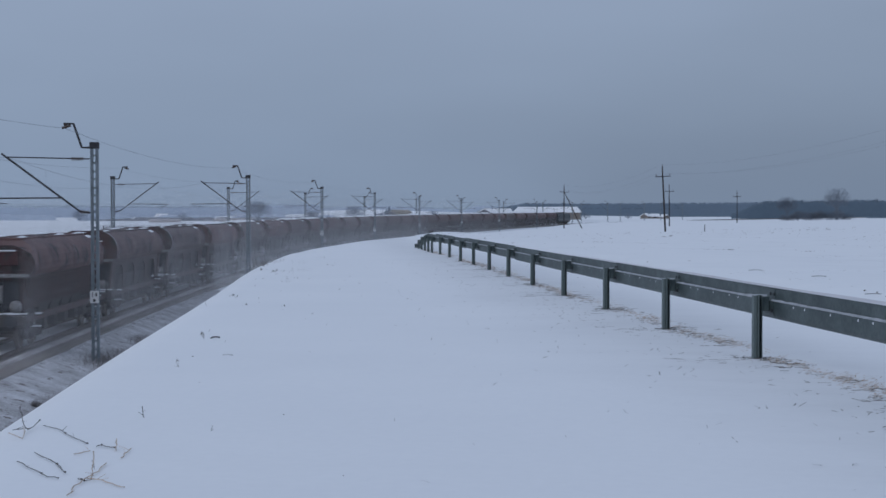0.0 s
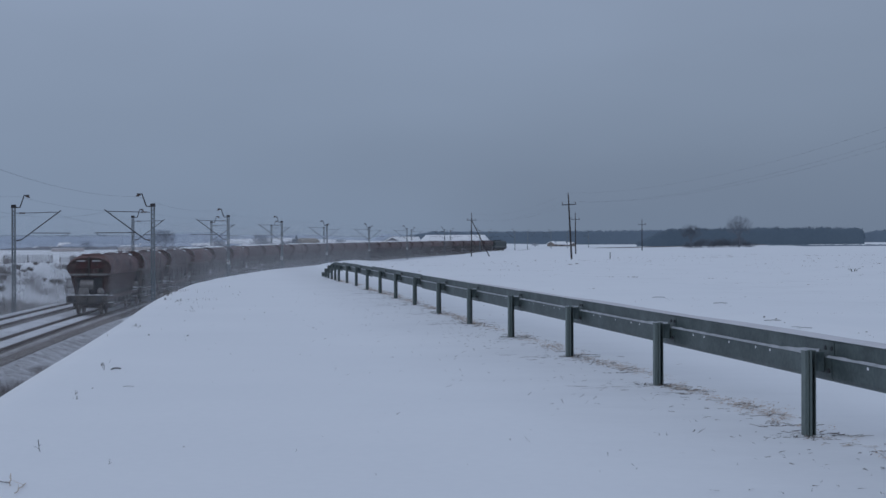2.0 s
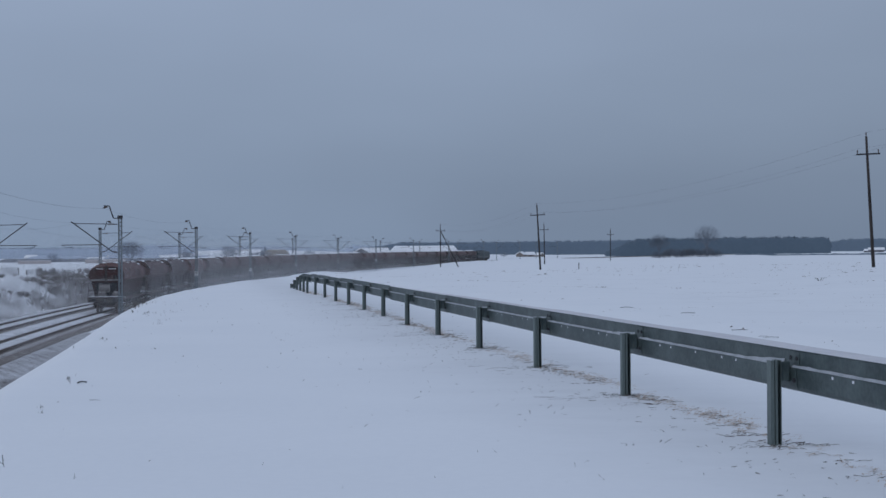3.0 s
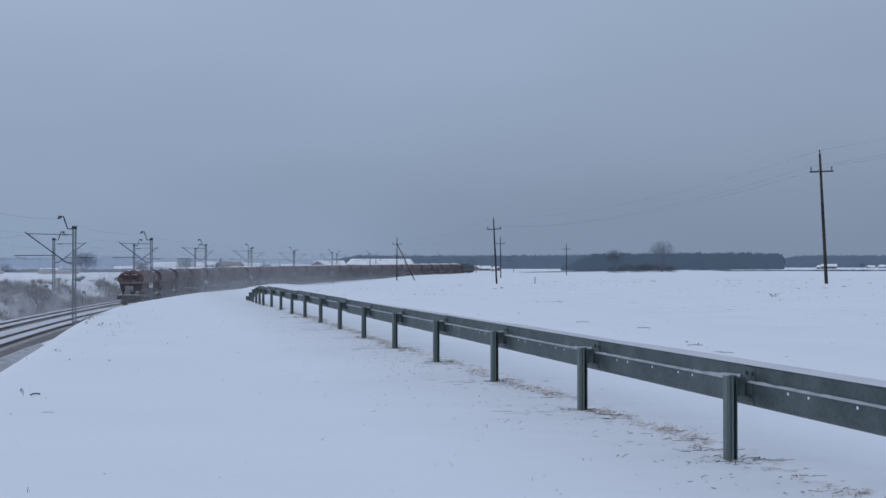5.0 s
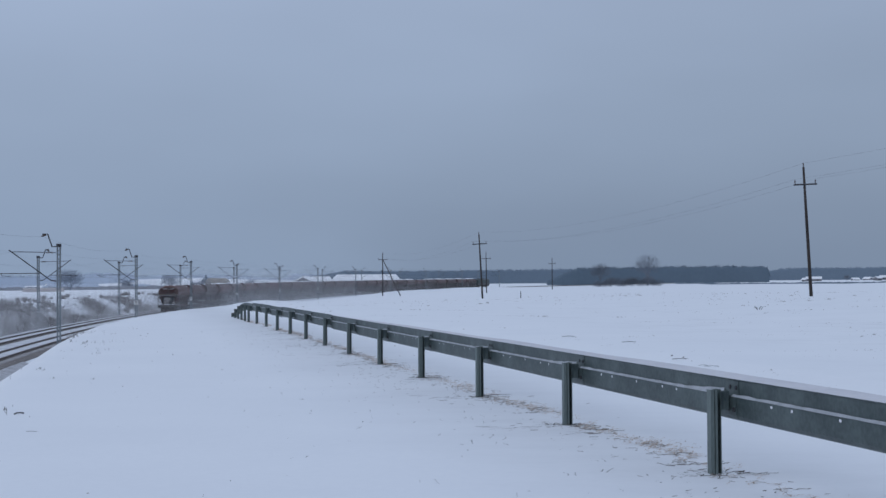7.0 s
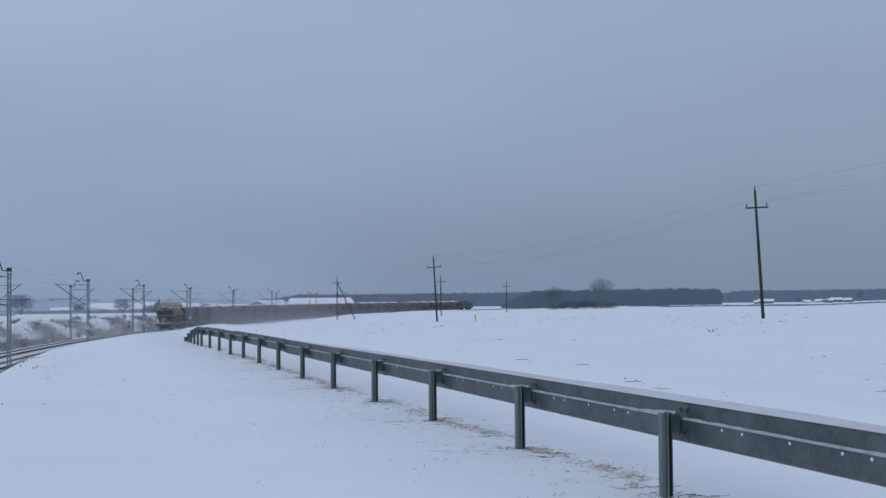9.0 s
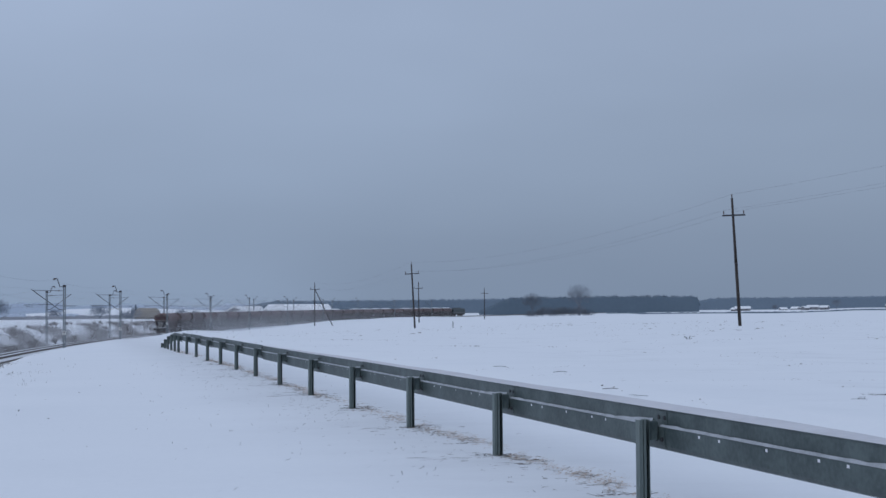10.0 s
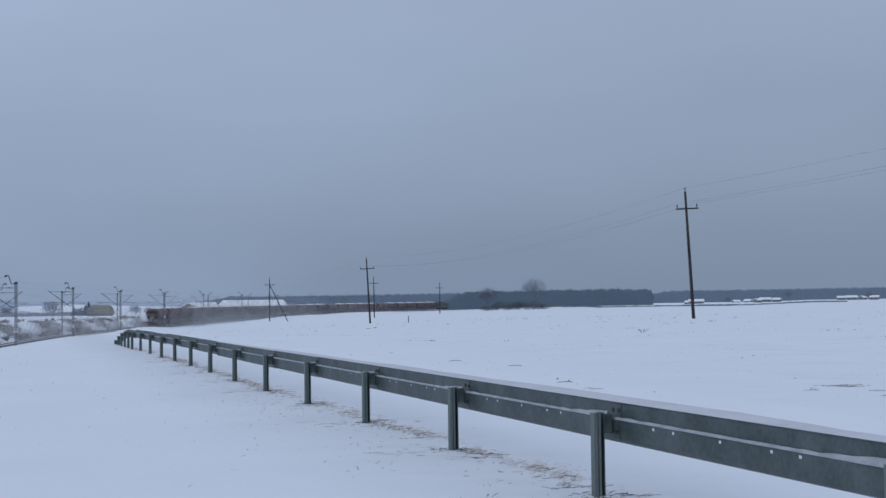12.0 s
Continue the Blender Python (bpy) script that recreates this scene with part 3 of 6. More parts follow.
# ---- overhead line masts ----
MAST_Y = [2.0, 49.6, 98.3, 148.8, 200.6, 253.5, 309.0, 362.0, 417.0, 470.0, 523.0, 577.0, 632.0]


def build_mast():
    mast = thing("catenary_mast", "grey lattice steel railway mast with bracket arm and insulators", "catenary mast", "masts along the railway")
    ch = bm_new()
    box(ch, 0.105, 0.13, 8.2, (0, 0, 3.35), bevel=0.008)
    first = part("channel", ch, MAST_STEEL, mast)
    first.matrix_basis = pose(-0.095, 0, 0)
    again(first, pose(0.095, 0, 0), mast)
    lace = bm_new()
    box(lace, 0.30, 0.010, 0.035)
    bar = None
    for i in range(26):
        for y in (-0.062, 0.062):
            m = pose(0, y, -0.5 + i * 0.30, 0, 40 if (i + (y > 0)) % 2 else -40, 0)
            if bar is None:
                bar = part("lacing_bar", lace, MAST_STEEL, mast)
                bar.matrix_basis = m
            else:
                again(bar, m, mast)
    cap = bm_new()
    box(cap, 0.34, 0.2, 0.24, (0, 0, 7.36), bevel=0.02)
    part("cap", cap, DARK_STEEL, mast)
    foot = bm_new()
    box(foot, 0.6, 0.6, 0.5, (0, 0, -1.16), bevel=0.04)
    part("foundation", foot, PLASTER, mast, "concrete foundation block")
    horn = bm_new()
    path_tube(horn, [(-0.16, 0, 7.28), (-0.46, 0, 7.28), (-0.76, 0, 8.16), (-1.12, 0, 8.16)], 0.045, 6)
    part("horn_arm", horn, DARK_STEEL, mast)
    hold = bm_new()
    tube(hold, (-1.05, 0, 8.16), (-1.05, 0, 7.98), 0.07, 0.05, 8)
    tube(hold, (-0.86, 0, 8.1), (-1.18, 0, 8.0), 0.05, 0.05, 8)
    part("feeder_insulator", hold, INSULATOR, mast)
    tie = bm_new()
    tube(tie, (-0.18, 0, 6.86), (-3.3, 0, 6.93), 0.024, n=6)
    part("top_tie", tie, DARK_STEEL, mast)
    ins = bm_new()
    for i in range(6):
        tube(ins, (-0.42 - i * 0.075, 0, 6.865), (-0.45 - i * 0.075, 0, 6.866), 0.075, 0.06, 8)
    insul = part("rod_insulator", ins, INSULATOR, mast)
    strut = bm_new()
    path_tube(strut, [(-0.18, 0, 4.86), (-0.55, 0, 4.92), (-3.4, 0, 7.05)], 0.04, 6)
    part("strut", strut, DARK_STEEL, mast)
    low = bm_new()
    for i in range(6):
        tube(low, (-0.24 - i * 0.055, 0, 4.87 + i * 0.008), (-0.26 - i * 0.055, 0, 4.873 + i * 0.008), 0.07, 0.055, 8)
    part("strut_insulator", low, INSULATOR, mast)
    reg = bm_new()
    tube(reg, (-1.15, 0, 5.42), (-4.1, 0, 5.40), 0.028, n=6)
    tube(reg, (-3.9, 0, 5.40), (-3.9, 0, 5.26), 0.02, n=5)
    part("registration_arm", reg, DARK_STEEL, mast)
    arm = bm_new()
    tube(arm, (-3.9, 0, 5.26), (-3.2, 0, 5.2), 0.015, n=5)
    part("steady_arm", arm, DARK_STEEL, mast)
    return mast


def mast_pose(y, far):
    g = math.degrees(math.atan(track_slope(y)))
    p = along(y, -7.2 if far else 3.2, 0)
    return pose(p.x, p.y, p.z, 0, 0, -g + (180 if far else 0))


def build_masts():
    one = build_mast()
    one.matrix_basis = mast_pose(MAST_Y[0], False)
    for y in MAST_Y[1:]:
        copy_thing(one, mast_pose(y, False))
    for y in MAST_Y:
        copy_thing(one, mast_pose(y + (2.8 if y < 120 else 1.2), True))


build_masts()


def wire_line(name, label, offset, feeder):
    line = thing(name, label, "overhead wire")
    ys = [-48.0] + MAST_Y + [690.0]
    spans = list(zip(ys, ys[1:]))

    def sagging(s, h, sag, r, key):
        bm = bm_new()
        pts = []
        for a, b in spans:
            for i in range(12):
                q = i / 12
                pts.append(along(a + (b - a) * q, s, h - sag * 4 * q * (1 - q)))
        path_tube(bm, pts, r, 4)
        part(key, bm, MAST_STEEL, line)

    sagging(offset, 6.93, 0.75, 0.0065, "messenger_wire")
    sagging(offset, 5.19, 0.03, 0.007, "contact_wire")
    sagging(feeder, 7.98, 0.4, 0.0065, "feeder_wire")
    for a, b in spans[:8]:
        for q in (0.12, 0.31, 0.5, 0.69, 0.88):
            bm = bm_new()
            y = a + (b - a) * q
            tube(bm, along(y, offset, 5.19 - 0.12 * q * (1 - q)), along(y, offset, 6.93 - 3.0 * q * (1 - q)), 0.0025, n=3)
            part("dropper", bm, MAST_STEEL, line)


wire_line("overhead_line", "thin dark overhead wires sagging above the running track", 0.0, 2.15)
wire_line("overhead_line", "thin dark overhead wires sagging above the second track", -4.0, -6.15)

# white number plates on the masts beside the running track
def build_mast_plates():
    first = None
    for k, y in enumerate(MAST_Y[1:2] + MAST_Y[3:8]):
        p = along(y, 3.2, (1.75, 2.45, 2.1, 2.2, 2.2, 2.2)[k])
        m = pose(p.x, p.y - 0.11, p.z, 0, 0, -8)
        if k > 1:
            copy_thing(first, m)
            continue
        plate = thing("mast_number_plate", "white mast number plate with black figures", "number plate", "number plates on the masts", at=m)
        bm = bm_new()
        box(bm, 0.36, 0.012, 0.46, bevel=0.004)
        part("board", bm, SIGN_WHITE, plate)
        if k == 0:
            text = bpy.data.curves.new("figures", "FONT")
            text.body, text.size, text.align_x, text.align_y = "14", 0.27, "CENTER", "CENTER"
            text.extrude = 0.002
            tmp = bpy.data.objects.new("figures", text)
            scene.collection.objects.link(tmp)
            bpy.context.view_layer.update()
            me = bpy.data.meshes.new_from_object(tmp.evaluated_get(bpy.context.evaluated_depsgraph_get()))
            bpy.data.objects.remove(tmp)
            me.materials.clear()
            me.materials.append(SIGN_BLACK)
            fig = new("figures", me)
            fig.parent = plate
            fig.matrix_basis = pose(0, -0.010, 0.08, 90, 0, 0)
        else:
            bar = bm_new()
            box(bar, 0.22, 0.004, 0.13, (0, -0.009, 0.09))
            part("first_line", bar, SIGN_BLACK, plate)
            first = plate
        bar = bm_new()
        box(bar, 0.10, 0.004, 0.10, (0, -0.009, -0.13))
        part("second_line", bar, SIGN_BLACK, plate)


build_mast_plates()

# ---- power line poles in the field ----
def build_pole(name, label, h, r=0.13, strut=None):
    pole = thing(name, label, "utility pole", "wooden poles of the power line")
    bm = bm_new()
    tube(bm, (0, 0, -0.8), (0, 0, h * 0.5), r * 1.15, r, 10)
    tube(bm, (0, 0, h * 0.5), (0, 0, h), r, r * 0.72, 10)
    part("shaft", bm, POLE_WOOD, pole, smooth=True)
    arm = bm_new()
    z = h - 1.5
    box(arm, 2.3, 0.12, 0.13, (0, -r, z), bevel=0.01)
    part("crossarm", arm, DARK_STEEL, pole)
    for x in (-1.02, 1.02):
        pin = bm_new()
        tube(pin, (x, -r, z), (x, -r, z + 0.2), 0.03, n=6)
        tube(pin, (x, -r, z + 0.16), (x, -r, z + 0.38), 0.06, 0.045, 8)
        part("insulator", pin, INSULATOR, pole)
    topi = bm_new()
    tube(topi, (0, 0, h), (0, 0, h + 0.14), 0.03, n=6)
    tube(topi, (0, 0, h + 0.1), (0, 0, h + 0.32), 0.06, 0.045, 8)
    part("insulator", topi, INSULATOR, pole)
    if strut:
        leg = bm_new()
        tube(leg, (strut[0], strut[1], -0.5), (0.1, 0, h - 1.6), r, r * 0.75, 10)
        part("stay_strut", leg, POLE_WOOD, pole, "slanting timber stay")
    return pole


# x, y, height, lean to the side, turn
POLES = [(31.9, 118.6, 11.08, -3.2, 20), (7.4, 214.0, 9.86, -2.9, 14), (-12.6, 345.4, 10.5, 0.3, 8), (13.3, 354.8, 10.15, -0.5, 10), (36.1, 428.6, 9.4, 0, 5), (50.0, 60.0, 13.5, -1.0, 25)]


def build_poles():
    tops = []
    for k, (x, y, h, lean, turn) in enumerate(POLES):
        pole = build_pole("utility_pole", ("weathered wooden power pole with a slanting stay in the snow" if k == 2 else "leaning dark wooden power pole with a crossarm" if lean < -2 else "dark wooden power pole with a crossarm"), h, strut=(4.5, -2.0) if k == 2 else None)
        z = field_z(x, y) - 0.05
        m = pose(x, y, z, 0, lean, turn)
        pole.matrix_basis = m
        tops.append([m @ Vector((dx, 0, h + dz)) for dx, dz in ((-1.02, -1.05), (0, 0.3), (1.02, -1.05))])
    for a, b in ((5, 0), (0, 1), (1, 2)):
        line = thing("power_line", "thin wires strung between wooden poles", "power line")
        for p, q in zip(tops[a], tops[b]):
            bm = bm_new()
            pts = [p.lerp(q, i / 16) - Vector((0, 0, (0.4 if a == 5 else 1.6) * 4 * (i / 16) * (1 - i / 16))) for i in range(17)]
            path_tube(bm, pts, 0.005, 4)
            part("wire", bm, DARK_STEEL, line)


build_poles()

# ---- the goods train ----


def hull(bm, prof, end_y, ny=1):
    """A body from a half profile (x, z): each level runs from -end to +end along y."""
    rows = []
    for side in (-1, 1):
        cols = []
        for x, z in prof:
            e = end_y(z)
            cols.append([bm.verts.new((side * x, -e + 2 * e * i / ny, z)) for i in range(ny + 1)])
        rows.append(cols)
    for side, cols in zip((-1, 1), rows):
        for a, b in zip(cols, cols[1:]):
            for i in range(ny):
                f = (a[i], a[i + 1], b[i + 1], b[i])
                bm.faces.new(f if side > 0 else f[::-1])
    left, right = rows
    for k in range(len(prof) - 1):
        bm.faces.new((left[k][0], right[k][0], right[k + 1][0], left[k + 1][0]))
        bm.faces.new((right[k][-1], left[k][-1], left[k + 1][-1], right[k + 1][-1]))
    for k in (0, -1):
        for i in range(ny):
            f = (left[k][i], left[k][i + 1], right[k][i + 1], right[k][i])
            bm.faces.new(f if k == 0 else f[::-1])
    return bm


BODY = [(0.96, 2.46), (1.18, 2.58), (1.34, 2.80), (1.40, 3.04), (1.37, 3.28), (1.25, 3.54), (1.03, 3.74), (0.76, 3.87), (0.60, 3.91)]
HOPPER = [(0.66, 1.20), (0.78, 1.75), (0.88, 2.2), (0.95, 2.47)]


def body_end(z):
    return 6.35 - 0.14 * ease(z, 3.3, 3.9)


def sloped_end(z):
    return 6.35 - 0.95 * ease(z, 3.3, 3.9)


def build_bogie(wagon):
    bogie = bm_new()
    for x in (-1.0, 1.0):
        box(bogie, 0.12, 2.5, 0.24, (x, 0, 0.62), bevel=0.03)
        box(bogie, 0.16, 0.5, 0.46, (x, 0, 0.55), bevel=0.04)
        for y in (-0.9, 0.9):
            box(bogie, 0.2, 0.32, 0.3, (x, y, 0.47), bevel=0.04)
    box(bogie, 2.1, 0.4, 0.26, (0, 0, 0.68), bevel=0.03)
    frame_ob = part("bogie", bogie, BOGIE_GREY, wagon, "snow-caked grey bogie frame")
    wheel = bm_new()
    tube(wheel, (-1.0, 0, 0), (1.0, 0, 0), 0.08, n=8)
    for x in (-0.75, 0.75):
        s = 1 if x > 0 else -1
        tube(wheel, (x - s * 0.07, 0, 0), (x - s * 0.03, 0, 0), 0.49, 0.48, 20)
        tube(wheel, (x - s * 0.03, 0, 0), (x + s * 0.07, 0, 0), 0.46, 0.455, 20)
    first = part("wheelset", wheel, RAIL_STEEL, frame_ob)
    first.matrix_basis = pose(0, -0.9, 0.46)
    again(first, pose(0, 0.9, 0.46), frame_ob)
    return frame_ob


def arch_panel(bm):
    """The brown skirt under a wagon's side, with four round-headed openings."""
    ys = [-5.95 + 11.9 * i / 68 for i in range(69)]

    def foot(y):
        gap = min(abs(y - c) for c in (-4.3, -1.45, 1.4, 4.25)) / 1.22
        return 1.22 if gap >= 1 else 1.34 + 1.0 * math.sqrt(1 - gap ** 3)

    cols = []
    for y in ys:
        lo = foot(y)
        cols.append([bm.verts.new((1.02 + 0.12 * (z - 1.2) / 1.4, y, z)) for z in (lo, (lo + 2.6) / 2, 2.6)])
    faces = [bm.faces.new((a[k], b[k], b[k + 1], a[k + 1])) for a, b in zip(cols, cols[1:]) for k in (0, 1)]
    bm.normal_update()
    bmesh.ops.solidify(bm, geom=faces, thickness=0.05)
    return bm


def build_wagon(snowy, plain=False):
    w = thing("hopper_wagon", "weathered brown bulging hopper wagon with snow heaped on top" if snowy else "weathered red-brown bulging hopper wagon dusted with snow", "freight wagon", "wagons of the goods train")
    bm = bm_new()
    hull(bm, BODY, sloped_end if plain else body_end, 6)
    part("body", bm, SIDE_BROWN, w, "dull brown rounded hopper body", smooth=False)
    # bogie grey here stands in for the shade beneath the hull
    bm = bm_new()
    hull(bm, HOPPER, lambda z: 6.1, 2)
    part("hopper", bm, BOGIE_GREY, w, "lower hopper coloured dark for shade")
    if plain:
        # shade is painted into this lower side's colour
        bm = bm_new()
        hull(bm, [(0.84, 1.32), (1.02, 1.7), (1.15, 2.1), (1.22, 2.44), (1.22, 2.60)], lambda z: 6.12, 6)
        part("side_skirt", bm, SHADE_BROWN, w, "closed lower side darkened as if in shade")
    else:
        skirt = part("side_skirt", arch_panel(bm_new()), SKIRT_BROWN, w, "dull brown skirt with arched openings")
        again(skirt, pose(0, 0, 0, 0, 0, 180), w)
        # pale strip added to imitate the lit edge of the end plate's shoulder
        arc = bm_new()
        path_tube(arc, [(x * 1.03 + 0.01, 0, z + 0.10 * ease(z, 2.9, 3.9) + 0.01) for x, z in BODY[4:8]], 0.02, 5)
        o = part("flange_snow", arc, GREY_SNOW_AND_LIT_RIM, w, "thin pale strip imitating light on the end plate's rim")
        o.matrix_basis = pose(0, -6.30, 0)
    # end faces, one bright oxide red panel each
    panel = bm_new()
    for sx in (-1, 1):
        box(panel, 0.78, 0.04, 0.52, (sx * 0.47, 0, 0), bevel=0.02)
    first = part("end_panel", panel, END_RED, w, "oxide red end panel")
    first.matrix_basis = pose(0, -6.372, 3.25)
    again(first, pose(0, 6.372, 3.25), w)
    plate = bm_new()
    ring = [(1.03 * x, z) for x, z in BODY] + [(-1.03 * x, z) for x, z in reversed(BODY)]
    lip = -0.20 if plain else 0.10
    ring = [(x, z + lip * ease(z, 2.9, 3.9)) for x, z in ring]
    inner = [plate.verts.new((x, -0.05, z)) for x, z in ring]
    outer = [plate.verts.new((x, 0.07, z)) for x, z in ring]
    plate.faces.new(inner)
    plate.faces.new(outer[::-1])
    for i in range(len(ring)):
        j = (i + 1) % len(ring)
        plate.faces.new((inner[j], inner[i], outer[i], outer[j]))
    ep = part("end_plate", plate, OXIDE_RED, w, "dull red-brown flanged end plate")
    ep.matrix_basis = pose(0, -6.30, 0)
    again(ep, pose(0, 6.30, 0, 0, 0, 180), w)
    mull = bm_new()
    box(mull, 0.11, 0.12, 1.35, bevel=0.02)
    mp = part("end_post", mull, BOGIE_GREY, w)
    mp.matrix_basis = pose(0, -6.43, 3.1)
    again(mp, pose(0, 6.43, 3.1), w)
    shelf = bm_new()
    box(shelf, 0.55, 0.09, 0.045, bevel=0.015)
    sh = part("end_snow", shelf, SNOW_LOOSE, w, "snow on the end plate's ledge")
    sh.matrix_basis = pose(-0.5, -6.43, 3.52)
    again(sh, pose(0.5, -6.43, 3.52), w)
    # near-black panel added to paint the shade of the end recess
    dark = bm_new()
    box(dark, 1.64, 0.05, 1.05, bevel=0.01)
    rc = part("end_recess", dark, DARK_STEEL, w, "dark panel painting the end recess's shade")
    rc.matrix_basis = pose(0, -6.15, 1.86)
    again(rc, pose(0, 6.15, 1.86), w)
    again(sh, pose(0.5, 6.43, 3.60), w)
    rim = bm_new()
    half = 5.35 if plain else 6.15
    for sx in (-1, 1):
        box(rim, 0.10, 2 * half, 0.10, (sx * 0.62, 0, 3.92), bevel=0.02)
    for sy in (-1, 1):
        box(rim, 1.3, 0.14, 0.10, (0, sy * half, 3.92), bevel=0.02)
    part("top_rim", rim, SIDE_BROWN, w)
    load = bm_new()
    n, k = 40, 6
    high = snowy or 0.05
    g = [[load.verts.new((-0.58 + 1.16 * j / k, -half + 2 * half * i / n, 3.90 + high * math.sin(math.pi * j / k) * (1 - (2 * i / n - 1) ** 16) + high * noise.noise(Vector((i * 0.45, j * 0.8, 4))))) for j in range(k + 1)] for i in range(n + 1)]
    for i in range(n):
        for j in range(k):
            load.faces.new((g[i][j], g[i][j + 1], g[i + 1][j + 1], g[i + 1][j]))
    part("top_load", load, SNOW_LOOSE if snowy else OXIDE_RED, w, "uneven snow heaped on the load" if snowy else "dark brown top cover", True)
    # snow caught along the top edges, in uneven strips
    rng = random.Random(5)
    for i, (x, y, L) in enumerate(((0.62, 4.6, 2.2), (0.62, 1.0, 1.3), (-0.62, 2.8, 2.4), (-0.62, -3.6, 2.0), (0.62, -4.9, 1.0), (0.96, 5.0, 1.0))):
        patch = bm_new()
        m = 12
        strip = [[patch.verts.new((q * (0.10 + 0.07 * noise.noise(Vector((j * 0.7, i, q)))), (j / m - 0.5) * L, 0.06 * (1 - q * q) * math.sin(math.pi * j / m) ** 0.5 + 0.02 * noise.noise(Vector((j * 0.9, i, 3))))) for q in (-1, -0.4, 0.4, 1)] for j in range(m + 1)]
        for a, b in zip(strip, strip[1:]):
            for q in range(3):
                patch.faces.new((a[q], a[q + 1], b[q + 1], b[q]))
        ob = part("snow_patch", patch, SNOW_LOOSE, w, "strip of snow on the wagon's top edge", True)
        ob.matrix_basis = pose(x, y, 3.965 if i < 5 else 3.81, 0, 0 if i < 5 else 28, 0)
    band = bm_new()
    box(band, 2.5, 0.08, 0.13, bevel=0.02)
    for sy in (-1, 1):
        o = part("end_beam", band, PALE_PAINT, w, "pale worn cross beam") if sy < 0 else again(o, Matrix.Identity(4), w)
        o.matrix_basis = pose(0, sy * 6.42, 2.62)
    ribm = bm_new()
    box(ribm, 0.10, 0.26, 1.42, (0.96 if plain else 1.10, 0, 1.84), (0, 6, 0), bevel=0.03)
    rib = part("corner_leg", ribm, SHADE_BROWN if plain else DUSTED, w, "dark upright at the wagon's corner" if plain else "snow-dusted upright at the wagon's corner")
    rib.matrix_basis = pose(0, -6.12, 0)
    again(rib, pose(0, 6.12, 0), w)
    for y in (-6.12, 6.12):
        again(rib, pose(0, y, 0, 0, 0, 180), w)
    tread = bm_new()
    box(tread, 0.34, 0.5, 0.035, bevel=0.01)
    crust = bm_new()
    box(crust, 0.30, 0.42, 0.035, (0, 0, 0.033), bevel=0.015)
    st = None
    for y in (-5.3, 5.3):
        for i, z in enumerate((0.70, 1.16)):
            m = pose(1.22, y + 0.06 * i, z)
            if st is None:
                st = part("step", tread, BOGIE_GREY, w)
                st.matrix_basis = m
                sn = part("step_snow", crust, SNOW_LOOSE, st, "thin snow packed on the step")
            else:
                o = again(st, m, w)
                again(sn, Matrix.Identity(4), o)
    chute = bm_new()
    box(chute, 2.0, 1.75, 1.2, (0, 0, 1.25), bevel=0.05, taper=0.72)
    c = part("discharge_chute", chute, BOGIE_GREY, w, "dark tapering discharge chute")
    c.matrix_basis = pose(0, -2.7, 0)
    for y in (-0.9, 0.9, 2.7):
        again(c, pose(0, y, 0), w)
    spine = bm_new()
    box(spine, 1.5, 13.2, 0.55, (0, 0, 0.98), bevel=0.04)
    for y in (-3.4, -1.8, 0.0, 1.8, 3.4):
        box(spine, 2.2, 0.5, 0.4, (0, y, 0.72), bevel=0.04)
    part("centre_sill", spine, BOGIE_GREY, w, "dark centre sill with brake gear")
    sill = bm_new()
    for sx in (-1, 1):
        box(sill, 0.14, 14.1, 0.24, (sx * 1.16, 0, 1.08), bevel=0.02)
    part("underframe", sill, OXIDE_RED, w)
    plat = bm_new()
    box(plat, 2.6, 1.25, 0.1, (0, 0, 1.22), bevel=0.01)
    box(plat, 2.7, 0.2, 0.42, (0, -0.62, 1.03), bevel=0.03)
    p = part("end_platform", plat, BOGIE_GREY, w, "end platform with packed snow")
    p.matrix_basis = pose(0, -6.45, 0)
    again(p, pose(0, 6.45, 0, 0, 0, 180), w)
    snow = bm_new()
    n, k = 22, 4
    g = [[snow.verts.new((-1.28 + 2.56 * i / n, -0.18 + 0.36 * j / k, 1.275 + max(-0.03, 0.07 * noise.noise(Vector((i * 0.55, j * 0.6, 2))) + 0.035 * math.sin(math.pi * j / k)))) for j in range(k + 1)] for i in range(n + 1)]
    for i in range(n):
        for j in range(k):
            snow.faces.new((g[i][j], g[i + 1][j], g[i + 1][j + 1], g[i][j + 1]))
    s = part("platform_snow", snow, TRACK_SNOW, w, "lumpy snow on the end platform", True)
    s.matrix_basis = pose(0, -6.85, 0)
    again(s, pose(0, 6.85, 0, 0, 0, 180), w)
    drum = bm_new()
    tube(drum, (-0.42, 0, 0), (0.42, 0, 0), 0.33, 0.33, 16)
    d = part("air_reservoir", drum, PALE_PAINT, w, "pale grey air reservoir drum")
    d.matrix_basis = pose(-0.15, -6.15, 1.95)
    again(d, pose(0.15, 6.15, 1.95), w)
    cab = bm_new()
    box(cab, 0.62, 0.4, 0.45, bevel=0.04)
    k = part("brake_box", cab, PALE_PAINT, w, "pale brake equipment box")
    k.matrix_basis = pose(-0.35, -6.3, 1.52)
    again(k, pose(0.35, 6.3, 1.52), w)
    ball = bm_new()
    bmesh.ops.create_uvsphere(ball, u_segments=12, v_segments=8, radius=0.24)
    b = part("snow_lump", ball, PALE_PAINT, w, "lump of snow on the brake gear", True)
    b.matrix_basis = pose(0.75, -6.35, 1.5)
    buff = bm_new()
    tube(buff, (0, 0, 0), (0, -0.42, 0), 0.11, 0.09, 10)
    tube(buff, (0, -0.42, 0), (0, -0.47, 0), 0.23, 0.21, 14)
